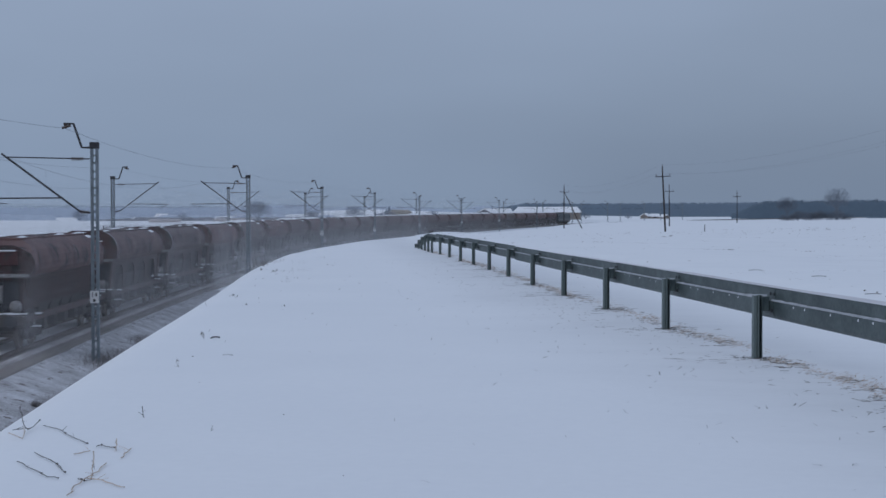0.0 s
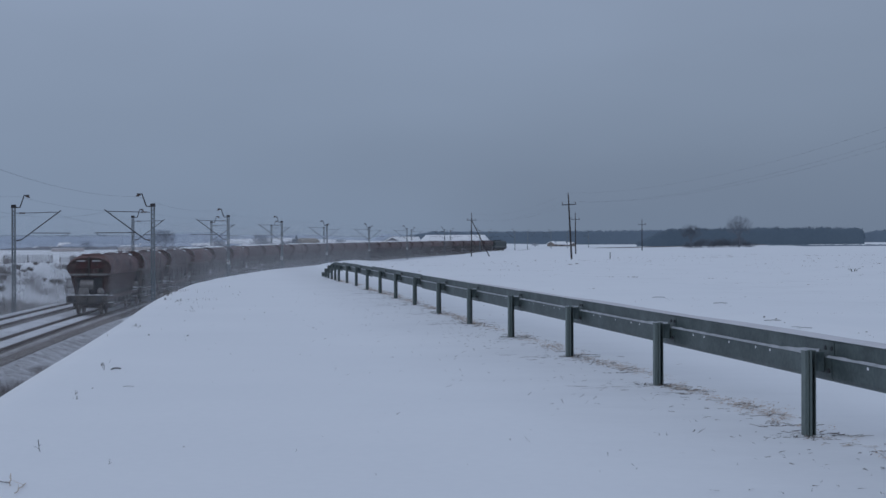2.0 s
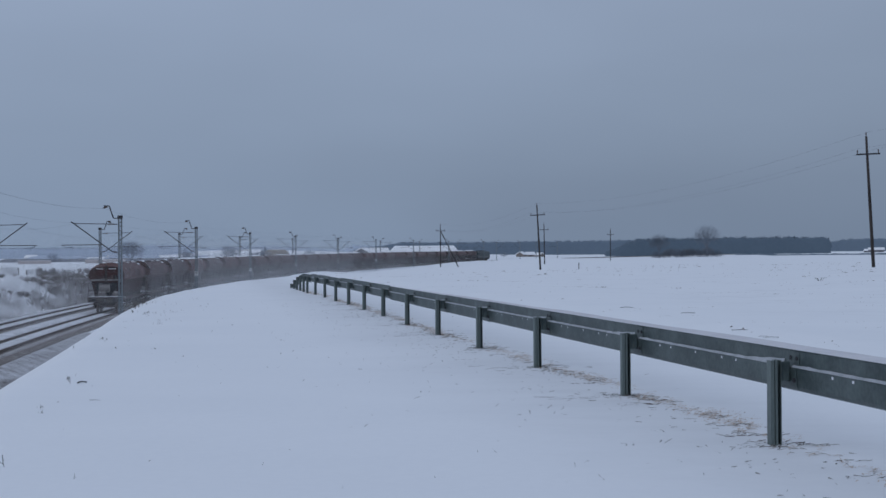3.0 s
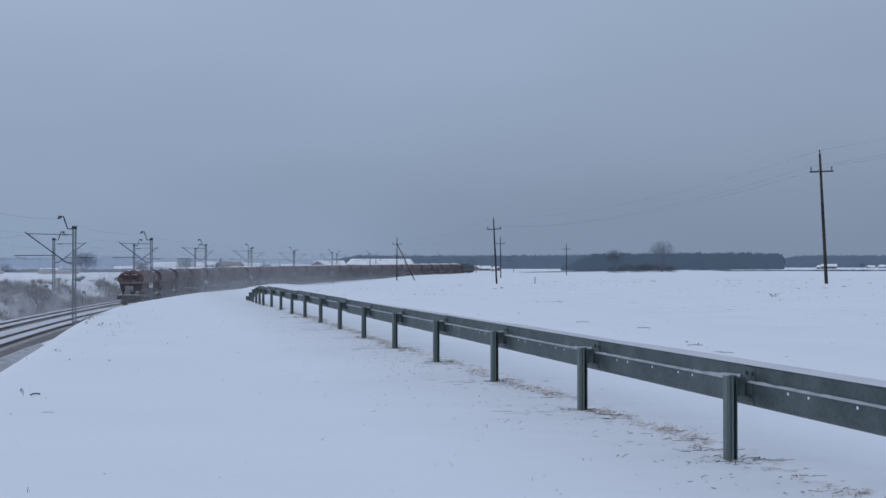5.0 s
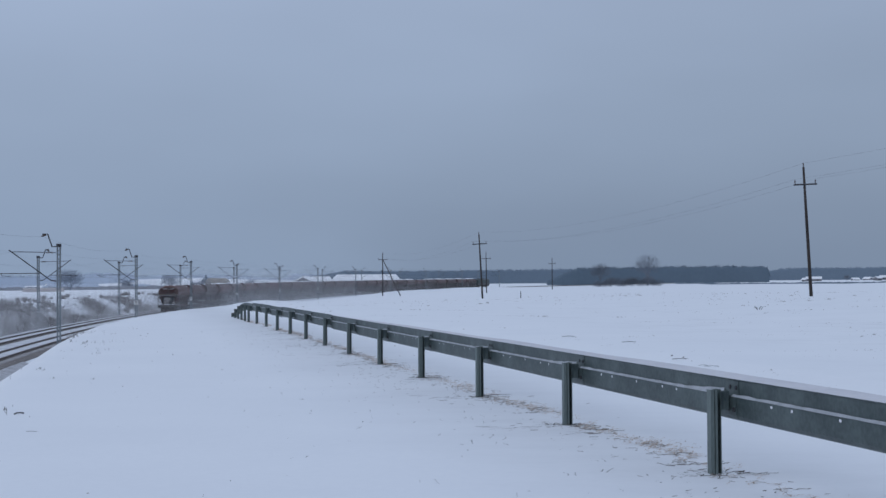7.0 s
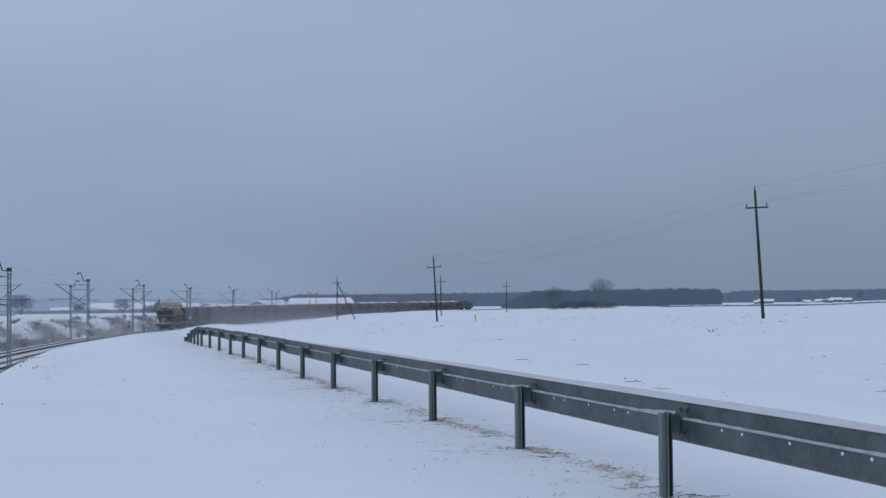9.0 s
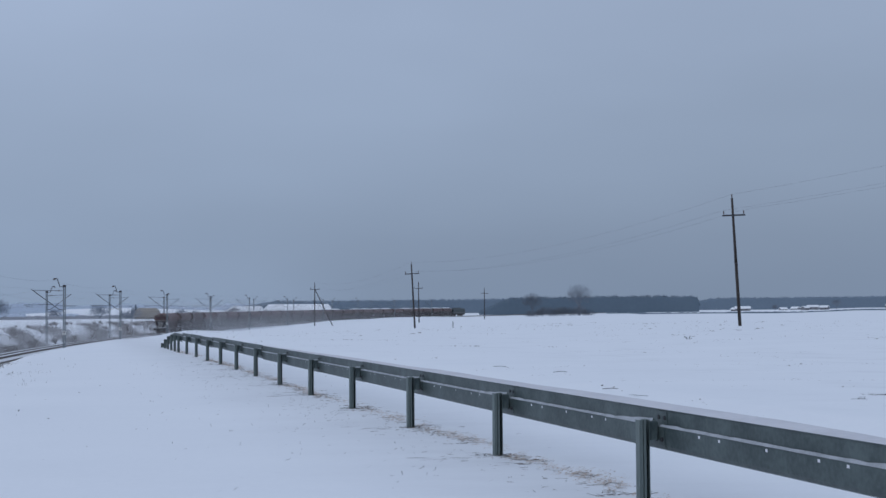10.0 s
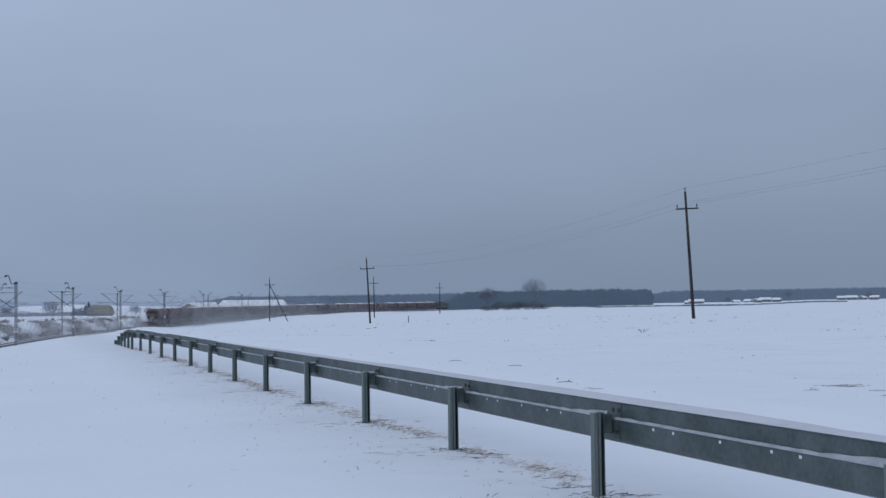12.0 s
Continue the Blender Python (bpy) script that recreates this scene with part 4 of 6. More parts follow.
    bf = part("buffer", buff, DARK_STEEL, w)
    bf.matrix_basis = pose(-0.87, -7.13, 1.06)
    again(bf, pose(0.87, -7.13, 1.06), w)
    again(bf, pose(-0.87, 7.13, 1.06, 0, 0, 180), w)
    again(bf, pose(0.87, 7.13, 1.06, 0, 0, 180), w)
    hook = bm_new()
    box(hook, 0.12, 0.45, 0.22, (0, -7.3, 1.02), bevel=0.03)
    part("coupling_hook", hook, DARK_STEEL, w)
    railm = bm_new()
    for x in (-1.3, -0.75):
        tube(railm, (x, 0, 1.25), (x, 0, 2.35), 0.022, n=5)
    for z in (1.8, 2.35):
        tube(railm, (-1.3, 0, z), (-0.75, 0, z), 0.022, n=5)
    rl = part("handrail", railm, DARK_STEEL, w)
    rl.matrix_basis = pose(0, -7.0, 0)
    again(rl, pose(0, 7.0, 0, 0, 0, 180), w)
    bogie = build_bogie(w)
    bogie.matrix_basis = pose(0, -5.1, 0)
    second = again(bogie, pose(0, 5.1, 0), w)
    for o in list(bogie.children):
        again(o, o.matrix_basis.copy(), second)
    return w


def build_loco():
    w = thing("locomotive", "dark green boxy electric locomotive at the head of the train", "locomotive")
    bm = bm_new()
    hull(bm, [(1.42, 1.2), (1.48, 1.5), (1.48, 3.3), (1.30, 3.62), (0.9, 3.74)], lambda z: 9.2 - 0.35 * max(0, z - 2.2), 1)
    part("body", bm, LOCO_GREEN, w)
    und = bm_new()
    box(und, 2.6, 17.6, 0.5, (0, 0, 1.0), bevel=0.05)
    part("underframe", und, BOGIE_GREY, w)
    stripe = bm_new()
    for sx in (-1, 1):
        box(stripe, 0.02, 17.8, 0.18, (sx * 1.49, 0, 1.75))
    part("stripe", stripe, PALE_PAINT, w)
    for sy in (-1, 1):
        win = bm_new()
        for sx in (-1, 1):
            box(win, 1.05, 0.04, 0.75, (sx * 0.66, sy * 9.02, 2.85), (sy * 14, 0, 0), bevel=0.01)
        part("windscreen", win, GLASS_DARK, w)
        for sx in (-1, 1):
            sw = bm_new()
            box(sw, 0.03, 0.9, 0.7, (sx * 1.485, sy * 7.9, 2.75), bevel=0.008)
            part("side_window", sw, GLASS_DARK, w)
            lamp = bm_new()
            tube(lamp, (sx * 0.95, sy * 9.2, 1.75), (sx * 0.95, sy * 9.27, 1.75), 0.14, 0.13, 12)
            part("headlight", lamp, PALE_PAINT, w)
            bf = bm_new()
            tube(bf, (sx * 0.87, sy * 9.2, 1.06), (sx * 0.87, sy * 9.6, 1.06), 0.11, 0.1, 8)
            tube(bf, (sx * 0.87, sy * 9.6, 1.06), (sx * 0.87, sy * 9.65, 1.06), 0.23, 0.22, 12)
            part("buffer", bf, DARK_STEEL, w)
    roofm = bm_new()
    for y in (-2.5, 0.3, 2.8):
        box(roofm, 1.3, 1.8, 0.34, (0, y, 3.9), bevel=0.05)
    part("roof_equipment", roofm, DARK_STEEL, w)
    for y, up in ((6.6, 0.12), (-6.6, 0.95)):
        pan = bm_new()
        for sx in (-0.5, 0.5):
            tube(pan, (sx, y - 0.9, 3.85), (sx * 0.8, y + 0.7, 3.9 + up * 0.6), 0.03, n=5)
            tube(pan, (sx * 0.8, y + 0.7, 3.9 + up * 0.6), (sx * 0.7, y, 3.95 + up * 1.2), 0.025, n=5)
        tube(pan, (-0.85, y, 3.95 + up * 1.2), (0.85, y, 3.95 + up * 1.2), 0.035, n=5)
        part("pantograph", pan, DARK_STEEL, w)
    bogie = build_bogie(w)
    bogie.matrix_basis = pose(0, -5.6, 0)
    second = again(bogie, pose(0, 5.6, 0), w)
    for o in list(bogie.children):
        again(o, o.matrix_basis.copy(), second)
    return w


N_WAGONS = 27
wagon_one, wagon_two, wagon_three = build_wagon(0), build_wagon(0.17), build_wagon(0.3)
last_wagon = build_wagon(0, True)
wagons = [last_wagon, wagon_one, copy_thing(wagon_one, pose(0, 0, 0)), wagon_two]
wagons += [copy_thing(wagon_one if k in (5, 8, 16, 21) else wagon_two if k < 14 else wagon_three, pose(0, 0, 0)) for k in range(4, N_WAGONS - 1)] + [wagon_three]
loco = build_loco()

# ---- far woods, farms and trees ----
def bearing(az, r):
    a = radians(az)
    x, y = r * math.sin(a), r * math.cos(a)
    return x, y, ground_z(x, y)


def build_wood(name, label, az0, az1, r0, r1, h, count, mat, seed, ragged=0.25):
    """A dense far wood as one mass: a lumpy front of foliage with many small pointed crowns along its top."""
    rng = random.Random(seed)
    verts, faces = [], []
    step = 1.6 / r0 * 57.3
    n = int((az1 - az0) / step)
    levels = (0.0, 0.12, 0.25, 0.4, 0.55, 0.7, 0.82, 0.9, 0.86, 0.7)
    m = len(levels)

    def height(az):
        edge = min(1.0, 0.72 + 30.0 * (az1 - az) / max(0.5, az1 - az0), 0.3 + 5.0 * (az - az0) / max(0.5, az1 - az0))
        return h * edge * (1 - 0.12 * ease(az, az1 - 1.8, az1)) * (1 + 0.03 * noise.noise(Vector((az * 0.9, seed, 0))) + 0.04 * noise.noise(Vector((az * 5.0, seed, 1))))

    for i in range(n + 1):
        az = az0 + (az1 - az0) * i / n
        hh = height(az)
        for k, lv in enumerate(levels):
            lump = 0.35 * noise.noise(Vector((i * 0.35, k * 0.9, seed))) + rng.uniform(-0.15, 0.15)
            x, y, z = bearing(az, r0 + (0.5 * k if k < 7 else 6.0 * (k - 6)) + lump)
            verts.append((x, y, z + hh * lv * (1 + (ragged * rng.uniform(-0.5, 0.3) if k > 5 else 0))))
    faces = [(i * m + k, (i + 1) * m + k, (i + 1) * m + k + 1, i * m + k + 1) for i in range(n) for k in range(m - 1)]
    for i in range(count):
        az = rng.uniform(az0, az1)
        x, y, z = bearing(az, r0 + 6 + 10 * rng.random())
        hh = height(az)
        w = rng.uniform(0.6, 1.5)
        b = len(verts)
        top = z + hh * rng.uniform(0.86, 0.97 + 0.2 * ragged)
        for k in range(4):
            a = k * math.tau / 4 + rng.random()
            verts.append((x + w * math.cos(a), y + w * math.sin(a), z + hh * 0.5))
        verts.append((x, y, top))
        faces += [(b + k, b + (k + 1) % 4, b + 4) for k in range(4)]
    tagged(raw_part(name, verts, faces, mat, smooth=True), label, "forest", kind="stuff")


# the woods' blue-grey is air haze put into their colours
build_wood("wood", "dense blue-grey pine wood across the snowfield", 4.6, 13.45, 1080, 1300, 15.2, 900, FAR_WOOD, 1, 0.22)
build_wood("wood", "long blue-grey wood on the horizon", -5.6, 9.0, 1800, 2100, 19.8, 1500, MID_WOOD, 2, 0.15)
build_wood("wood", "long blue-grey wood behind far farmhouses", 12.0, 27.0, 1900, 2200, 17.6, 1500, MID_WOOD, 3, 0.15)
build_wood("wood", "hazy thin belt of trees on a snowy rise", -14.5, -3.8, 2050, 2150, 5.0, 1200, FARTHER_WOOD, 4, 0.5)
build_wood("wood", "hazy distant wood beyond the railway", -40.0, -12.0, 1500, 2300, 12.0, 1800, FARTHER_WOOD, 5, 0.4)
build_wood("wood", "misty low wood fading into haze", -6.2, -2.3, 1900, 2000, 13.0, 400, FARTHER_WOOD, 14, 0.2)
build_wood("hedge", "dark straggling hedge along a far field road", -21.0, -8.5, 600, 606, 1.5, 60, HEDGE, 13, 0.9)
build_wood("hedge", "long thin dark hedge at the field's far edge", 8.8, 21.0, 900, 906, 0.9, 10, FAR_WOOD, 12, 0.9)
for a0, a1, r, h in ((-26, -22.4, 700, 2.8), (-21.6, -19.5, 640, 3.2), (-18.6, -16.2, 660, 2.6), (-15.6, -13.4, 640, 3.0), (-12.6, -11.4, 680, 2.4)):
    build_wood("copse", "copse by a village, coloured pale for haze", a0, a1, r, r + 60, h, 90, FARTHER_WOOD, a0, 0.9)


def branch_mesh(seed, h, wide, twigs, width):
    """A bare winter crown: curved limbs and a cloud of fine twigs growing outwards, thinner towards the rim."""
    rng = random.Random(seed)
    bm = bm_new()
    fork = Vector((0.01 * h, 0.006 * h, 0.26 * h))
    mid, rx, rz = Vector((0, 0, 0.66 * h)), wide / 2, 0.34 * h
    tips = []
    for i in range(15):
        a, u = rng.random() * math.tau, rng.uniform(-0.25, 1.0)
        k = math.sqrt(max(0.0, 1 - u * u))
        tip = mid + Vector((rx * k * math.cos(a), rx * k * math.sin(a), rz * u)) * rng.uniform(0.7, 1.0)
        bend = fork.lerp(tip, 0.45) + Vector((0, 0, 0.05 * h))
        path_tube(bm, [fork, bend, tip], 0.006 * h, 4)
        tips += [bend, tip, fork.lerp(bend, 0.6)]
    for i in range(twigs):
        a, u, q = rng.random() * math.tau, rng.uniform(-0.8, 1.0), rng.random() ** 0.45
        k = math.sqrt(max(0.0, 1 - u * u))
        rim = 1 + 0.22 * noise.noise(Vector((2 * k * math.cos(a), 2 * k * math.sin(a), 2 * u + seed)))
        p = mid + Vector((rx * k * math.cos(a), rx * k * math.sin(a), rz * u)) * q * rim
        d = ((p - fork).normalized() + Vector((rng.gauss(0, 0.4), rng.gauss(0, 0.4), rng.gauss(0.1, 0.3)))).normalized() * 0.11 * h * rng.uniform(0.5, 1.2)
        s = d.orthogonal().normalized() * width
        bm.faces.new([bm.verts.new(v) for v in (p - s, p + s, p + d)])
    return bm


def bare_tree(label, seed, h, wide, mat, m, twigs=900, width=0.045):
    t = thing("bare_tree", label, "tree", "bare trees in the fields", at=m)
    bm = branch_mesh(seed, h, wide, twigs, width)
    part("crown", bm, mat, t)
    trunk = bm_new()
    tube(trunk, (0, 0, -0.3), (0.01 * h, 0.006 * h, h * 0.28), h * 0.022, h * 0.014, 7)
    part("trunk", trunk, mat, t)
    return t


def stand(az, r, turn=0, scale=1.0):
    x, y, z = bearing(az, r)
    return pose(x, y, z, 0, 0, turn) @ Matrix.Scale(scale, 4)


# crown and trunk colours carry painted haze
tree_one = bare_tree("tall bare broadleaf tree before a wood", 11, 14.8, 12.5, HAZE_GREY_TWIG, stand(8.65, 690), 1200, 0.05)
tree_two = bare_tree("rounded bare tree in a snowy field", 12, 11.0, 10.5, HAZE_GREY_TWIG, stand(6.75, 690), 1300, 0.045)
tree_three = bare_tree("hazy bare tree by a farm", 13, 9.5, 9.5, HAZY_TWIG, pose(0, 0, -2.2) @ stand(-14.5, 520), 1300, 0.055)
for src, az, r, turn, sc in (
    (tree_three, -9.25, 512, 70, 0.55), (tree_three, -9.6, 515, 170, 0.4), (tree_three, -10.6, 560, 10, 0.8), (tree_three, -7.4, 600, 0, 0.55), (tree_three, -6.9, 640, 190, 0.45),
    (tree_three, -17.5, 600, 50, 0.55), (tree_three, -21.5, 640, 220, 0.7), (tree_three, -12.3, 620, 300, 0.6),
    (tree_three, -1.2, 800, 30, 0.6), (tree_three, 0.5, 820, 60, 0.5), (tree_two, 18.75, 1150, 0, 0.75), (tree_two, 16.4, 1200, 80, 0.5), (tree_two, 21.8, 1200, 140, 0.6), (tree_three, -3.9, 700, 0, 0.5),
):
    copy_thing(src, pose(0, 0, -2.6 * sc if src is tree_three else 0) @ stand(az, r, turn, sc))


# low scrub sunk in drifts at the foot of the field trees
rng_t = random.Random(17)
for i in range(13):
    copy_thing(tree_two, pose(0, 0, -rng_t.uniform(2.2, 3.0)) @ stand(6.6 + i * 0.205 + rng_t.uniform(-0.05, 0.05), 700 + 6 * rng_t.random(), 47 * i, rng_t.uniform(0.46, 0.66)))


def conifer(m, h):
    t = thing("spruce", "small dark spruce beside a farm building", "tree", at=m)
    bm = bm_new()
    rng = random.Random(3)
    for i in range(11):
        z = h * (0.1 + 0.08 * i)
        rad = h * 0.46 * (1 - i / 11.5)
        for k in range(12):
            a = k * math.tau / 12 + rng.random()
            q = rad * rng.uniform(0.7, 1.2)
            tip = Vector((q * math.cos(a), q * math.sin(a), z - 0.05 * h))
            tube(bm, (0, 0, z + 0.04 * h), tip, 0.045 * h, 0.01 * h, 4)
    # boughs share the far woods' haze-tinted colour
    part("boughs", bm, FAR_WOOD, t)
    tr = bm_new()
    tube(tr, (0, 0, -0.3), (0, 0, h), 0.02 * h, 0.006 * h, 6)
    part("trunk", tr, TWIG, t)
    return t


spruce = conifer(stand(-9.2, 545), 5.6)
for az, r, sc in ((-9.35, 560, 0.7), (-9.3, 530, 0.75), (-9.5, 540, 0.55), (-9.75, 545, 0.6)):
    copy_thing(spruce, stand(az, r, 30, sc))


def farmhouse(name, label, az, r, length, width, eaves, ridge, wall, turn, windows=3, hip=0.0):
    x, y, z = bearing(az, r)
    h = thing(name, label, "building", at=pose(x, y, z, 0, 0, -az + turn))
    bm = bm_new()
    box(bm, length, width, eaves + 0.6, (0, 0, eaves / 2 - 0.3))
    for sx in (-1, 1):
        a = bm.verts.new((sx * length / 2, -width / 2, eaves))
        b = bm.verts.new((sx * length / 2, width / 2, eaves))
        c = bm.verts.new((sx * (length / 2 - hip), 0, ridge))
        bm.faces.new((a, b, c))
    part("wall", bm, wall, h)
    for sy in (-1, 1):
        rf = bm_new()
        o, e = 0.4, 0.35
        a = [(-length / 2 - o, sy * (width / 2 + o), eaves - 0.15), (length / 2 + o, sy * (width / 2 + o), eaves - 0.15), (length / 2 + o - hip, 0, ridge + 0.1), (-length / 2 - o + hip, 0, ridge + 0.1)]
        lo = [rf.verts.new(p) for p in a]
        hi = [rf.verts.new((p[0], p[1], p[2] + e)) for p in a]
        rf.faces.new(lo)
        rf.faces.new(hi)
        for i in range(4):
            rf.faces.new((lo[i], lo[(i + 1) % 4], hi[(i + 1) % 4], hi[i]))
        bmesh.ops.recalc_face_normals(rf, faces=rf.faces)
        part("roof", rf, SNOW_LOOSE, h, "roof slope under thick snow")
    for i in range(windows):
        wd = bm_new()
        box(wd, 0.9, 0.08, 1.1, (-length / 2 + length * (i + 0.5) / windows, -width / 2 - 0.02, eaves * 0.55), bevel=0.01)
        part("window", wd, GLASS_DARK, h)
    return h


farmhouse("barn", "long low barn with a snow-covered roof beyond the train", -2.75, 560, 26, 10, 3.0, 4.8, STRAW_WALL, -4, 0, 1.6)
farmhouse("farmhouse", "small farmhouse with snowy roof behind the railway", -5.2, 560, 6.5, 7, 2.5, 4.2, GREY_WALL, 70, 1)
farmhouse("farm_shed", "small shed with a snowy roof", -4.6, 575, 7, 6, 2.6, 4.2, GREY_WALL, 20, 1)
farmhouse("farmhouse", "low farmhouse with a snowy roof among hazy trees", -15.2, 760, 5, 5, 1.4, 2.3, GREY_WALL, 15, 2)
farmhouse("farmhouse", "low grey farmhouse under snow at the village edge", -18.3, 820, 6, 6, 1.6, 2.9, GREY_WALL, -20, 2)
for az, r, L, turn in ((15.15, 1150, 19, 3), (14.85, 1200, 8, -20), (16.72, 1250, 9, 20), (17.2, 1230, 10, -30), (17.55, 1210, 6, 40), (17.85, 1240, 15, 10), (18.3, 1200, 10, -15), (20.75, 1250, 10, 10), (21.15, 1230, 14, 5), (21.55, 1260, 7, 50), (22.0, 1220, 12, -10), (22.7, 1240, 9, 15)):
    farmhouse("farmhouse", "distant farmhouse with a snow-white roof", az, r, L * 0.62, 6.5, 1.7 + 0.03 * L, 2.7 + 0.05 * L, GREY_WALL, turn, 2)
for az, r, L, turn in ((1.55, 860, 5, 12), (1.95, 900, 4, -38), (1.2, 840, 3.5, 60)):
    farmhouse("farmhouse", "far small house with a snowy roof near the line", az, r, L, 5, 1.8, 3.1, STRAW_WALL, turn, 1)


def hay_stack(az, r):
    x, y, z = bearing(az, r)
    h = thing("hay_stack", "big brown hay stack with sloping ends", "hay stack", at=pose(x, y, z, 0, 0, -az))
    bm = bm_new()
    box(bm, 7.8, 6.0, 4.0, (0, 0, 1.9), bevel=0.9)
    for v in bm.verts:
        k = 1 + 0.32 * (1 - ease(v.co.z, 0, 4.5))
        v.co = Vector((v.co.x * k, v.co.y * k, v.co.z + 0.25 * noise.noise(v.co * 0.6)))
    part("hay", bm, HAY_DARK, h)
    cap = bm_new()
    box(cap, 3.0, 2.6, 0.16, (0.5, 0, 3.93), bevel=0.06)
    part("snow_cap", cap, SNOW_LOOSE, h)


hay_stack(-8.74, 520)


def straw_stack(az, r, length, h, turn):
    x, y, z = bearing(az, r)
    s = thing("straw_stack", "long low stack of pale straw bales in snow", "straw bales", "straw stacks", at=pose(x, y, z, 0, 0, -az + turn))
    n = max(2, round(length / 2.4))
    first = None
    for i in range(n):
        m = pose(-length / 2 + 2.4 * (i + 0.5), 0.1 * math.sin(i * 2.1), h / 2)
        if first is None:
            bm = bm_new()
            box(bm, 2.40, 1.5, h, bevel=0.05)
            first = part("bale", bm, PALE_STRAW, s)
            first.matrix_basis = m
        else:
            again(first, m, s)
    cap = bm_new()
    box(cap, length * 0.98, 1.4, 0.06, (0, 0, h + 0.02), bevel=0.02)
    part("snow_cap", cap, SNOW_LOOSE, s)


straw_stack(-18.2, 440, 9.6, 1.0, 0)
straw_stack(-15.5, 440, 12.0, 1.1, 2)

# ---- scrub on the far side of the cutting ----
def shrub_mesh(seed, h, stems=46):
    rng = random.Random(seed)
    bm = bm_new()
    for i in range(stems):
        a, lean = rng.random() * math.tau, rng.uniform(0.1, 0.9)
        d = Vector((math.cos(a) * lean, math.sin(a) * lean, 1)).normalized()
        p = Vector((rng.uniform(-0.3, 0.3), rng.uniform(-0.3, 0.3), -0.15))
        L = h * rng.uniform(0.5, 1.0)
        mid = p + d * L * 0.55
        tube(bm, p, mid, 0.022, 0.016, 3, caps=False)
        for j in range(4):
            e = (d + Vector((rng.gauss(0, 0.5), rng.gauss(0, 0.5), rng.gauss(0.1, 0.3)))).normalized()
            tube(bm, p + d * L * rng.uniform(0.25, 0.55), mid + e * L * rng.uniform(0.25, 0.5), 0.015, 0.008, 3, caps=False)
    return bm


def build_scrub():
    rng = random.Random(21)
    kinds = []
    for i, (h, label) in enumerate(((1.5, "bare dark shrub on the snowy cutting side"), (2.1, "tall bare shrub on the snowy bank top"), (1.0, "low dry bramble clump in snow"), (1.3, "dense dark brown brush along the bank top"))):
        t = thing("shrub", label, "shrub", "shrubs along the cutting")
        part("stem_clump", shrub_mesh(30 + i, h, (60, 50, 70, 90)[i]), DARK_TWIG if i == 3 else TWIG, t)
        kinds.append(t)
    used = set()
    for i in range(44):
        p = along(20 + i * 1.3 + rng.uniform(-1, 1), rng.uniform(3.4, 6.0))
        copy_thing(kinds[0], pose(p.x, p.y, ground_z(p.x, p.y) - 0.03, 0, 0, rng.uniform(0, 360)) @ Matrix.Scale(rng.uniform(0.12, 0.24), 4))
    for i in range(46):
        p = along(rng.uniform(47, 84), -rng.uniform(11.5, 16.0))
        copy_thing(kinds[3], pose(p.x, p.y, ground_z(p.x, p.y) - 0.1, 0, 0, rng.uniform(0, 360)) @ Matrix.Scale(rng.uniform(0.55, 0.9), 4))
    for i in range(330):
        y = 58 + 330 * (i / 330) ** 1.25 + rng.uniform(-2, 2)
        if noise.noise(Vector((y * 0.09, 3, 1))) < -0.12:
            continue
        s = -rng.choice((rng.uniform(9.0, 13.5), rng.uniform(13.0, 18.0), rng.uniform(14, 22)))
        k = 1 if -s > 14 and rng.random() < 0.5 else rng.choice((0, 2, 2))
        p = along(y, s)
        m = pose(p.x, p.y, ground_z(p.x, p.y) - 0.1, 0, 0, rng.uniform(0, 360)) @ Matrix.Scale(rng.uniform(0.3, 0.72) * (1.4 if -s < 13 else 1.0), 4)
        if y < 125 or (y < 178 and rng.random() < 0.6):
            s = -rng.uniform(11.0, 15.5)
            p = along(y, s)
            k, m = 3, pose(p.x, p.y, ground_z(p.x, p.y) - 0.1, 0, 0, rng.uniform(0, 360)) @ Matrix.Scale(rng.uniform(0.6, 0.95), 4)
        elif y < 150 and 12.5 < -s < 17 and noise.noise(Vector((y * 0.06, 9, 2))) > -0.2:
            k = 3
        if k in used:
            copy_thing(kinds[k], m)
        else:
            kinds[k].matrix_basis = m
            used.add(k)


build_scrub()


def snow_fence(a0, a1, r):
    a, b = Vector(bearing(a0, r)), Vector(bearing(a1, r))
    z = (a.z + b.z) / 2 - 0.05
    a.z = b.z = z
    d = (b - a)
    turn = math.degrees(math.atan2(d.y, d.x))
    f = thing("snow_fence", "weathered grey slatted snow fence on the bank", "fence", "snow fences", at=pose(a.x, a.y, z, 0, 0, turn))
    L = d.length
    post = slat = None
    n = round(L / 2.2)
    for i in range(n + 1):
        m = pose(L * i / n, 0, 0.5)
        if post is None:
            bm = bm_new()
            box(bm, 0.12, 0.12, 1.05, (0, 0, -0.1), bevel=0.01)
            post = part("post", bm, DARK_TWIG, f)
            post.matrix_basis = m
        else:
            again(post, m, f)
    for i in range(round(L / 0.14)):
        m = pose(0.1 + 0.14 * i, -0.07, 0.47 + 0.09 * math.sin(i * 1.9), 0, 4 * math.sin(i * 3.1), 0)
        if slat is None:
            bm = bm_new()
            box(bm, 0.06, 0.02, 1.0)
            slat = part("slat", bm, FENCE_GREY, f)
            slat.matrix_basis = m
        else:
            again(slat, m, f)


snow_fence(-20.6, -18.8, 165)
snow_fence(-18.5, -17.05, 167)


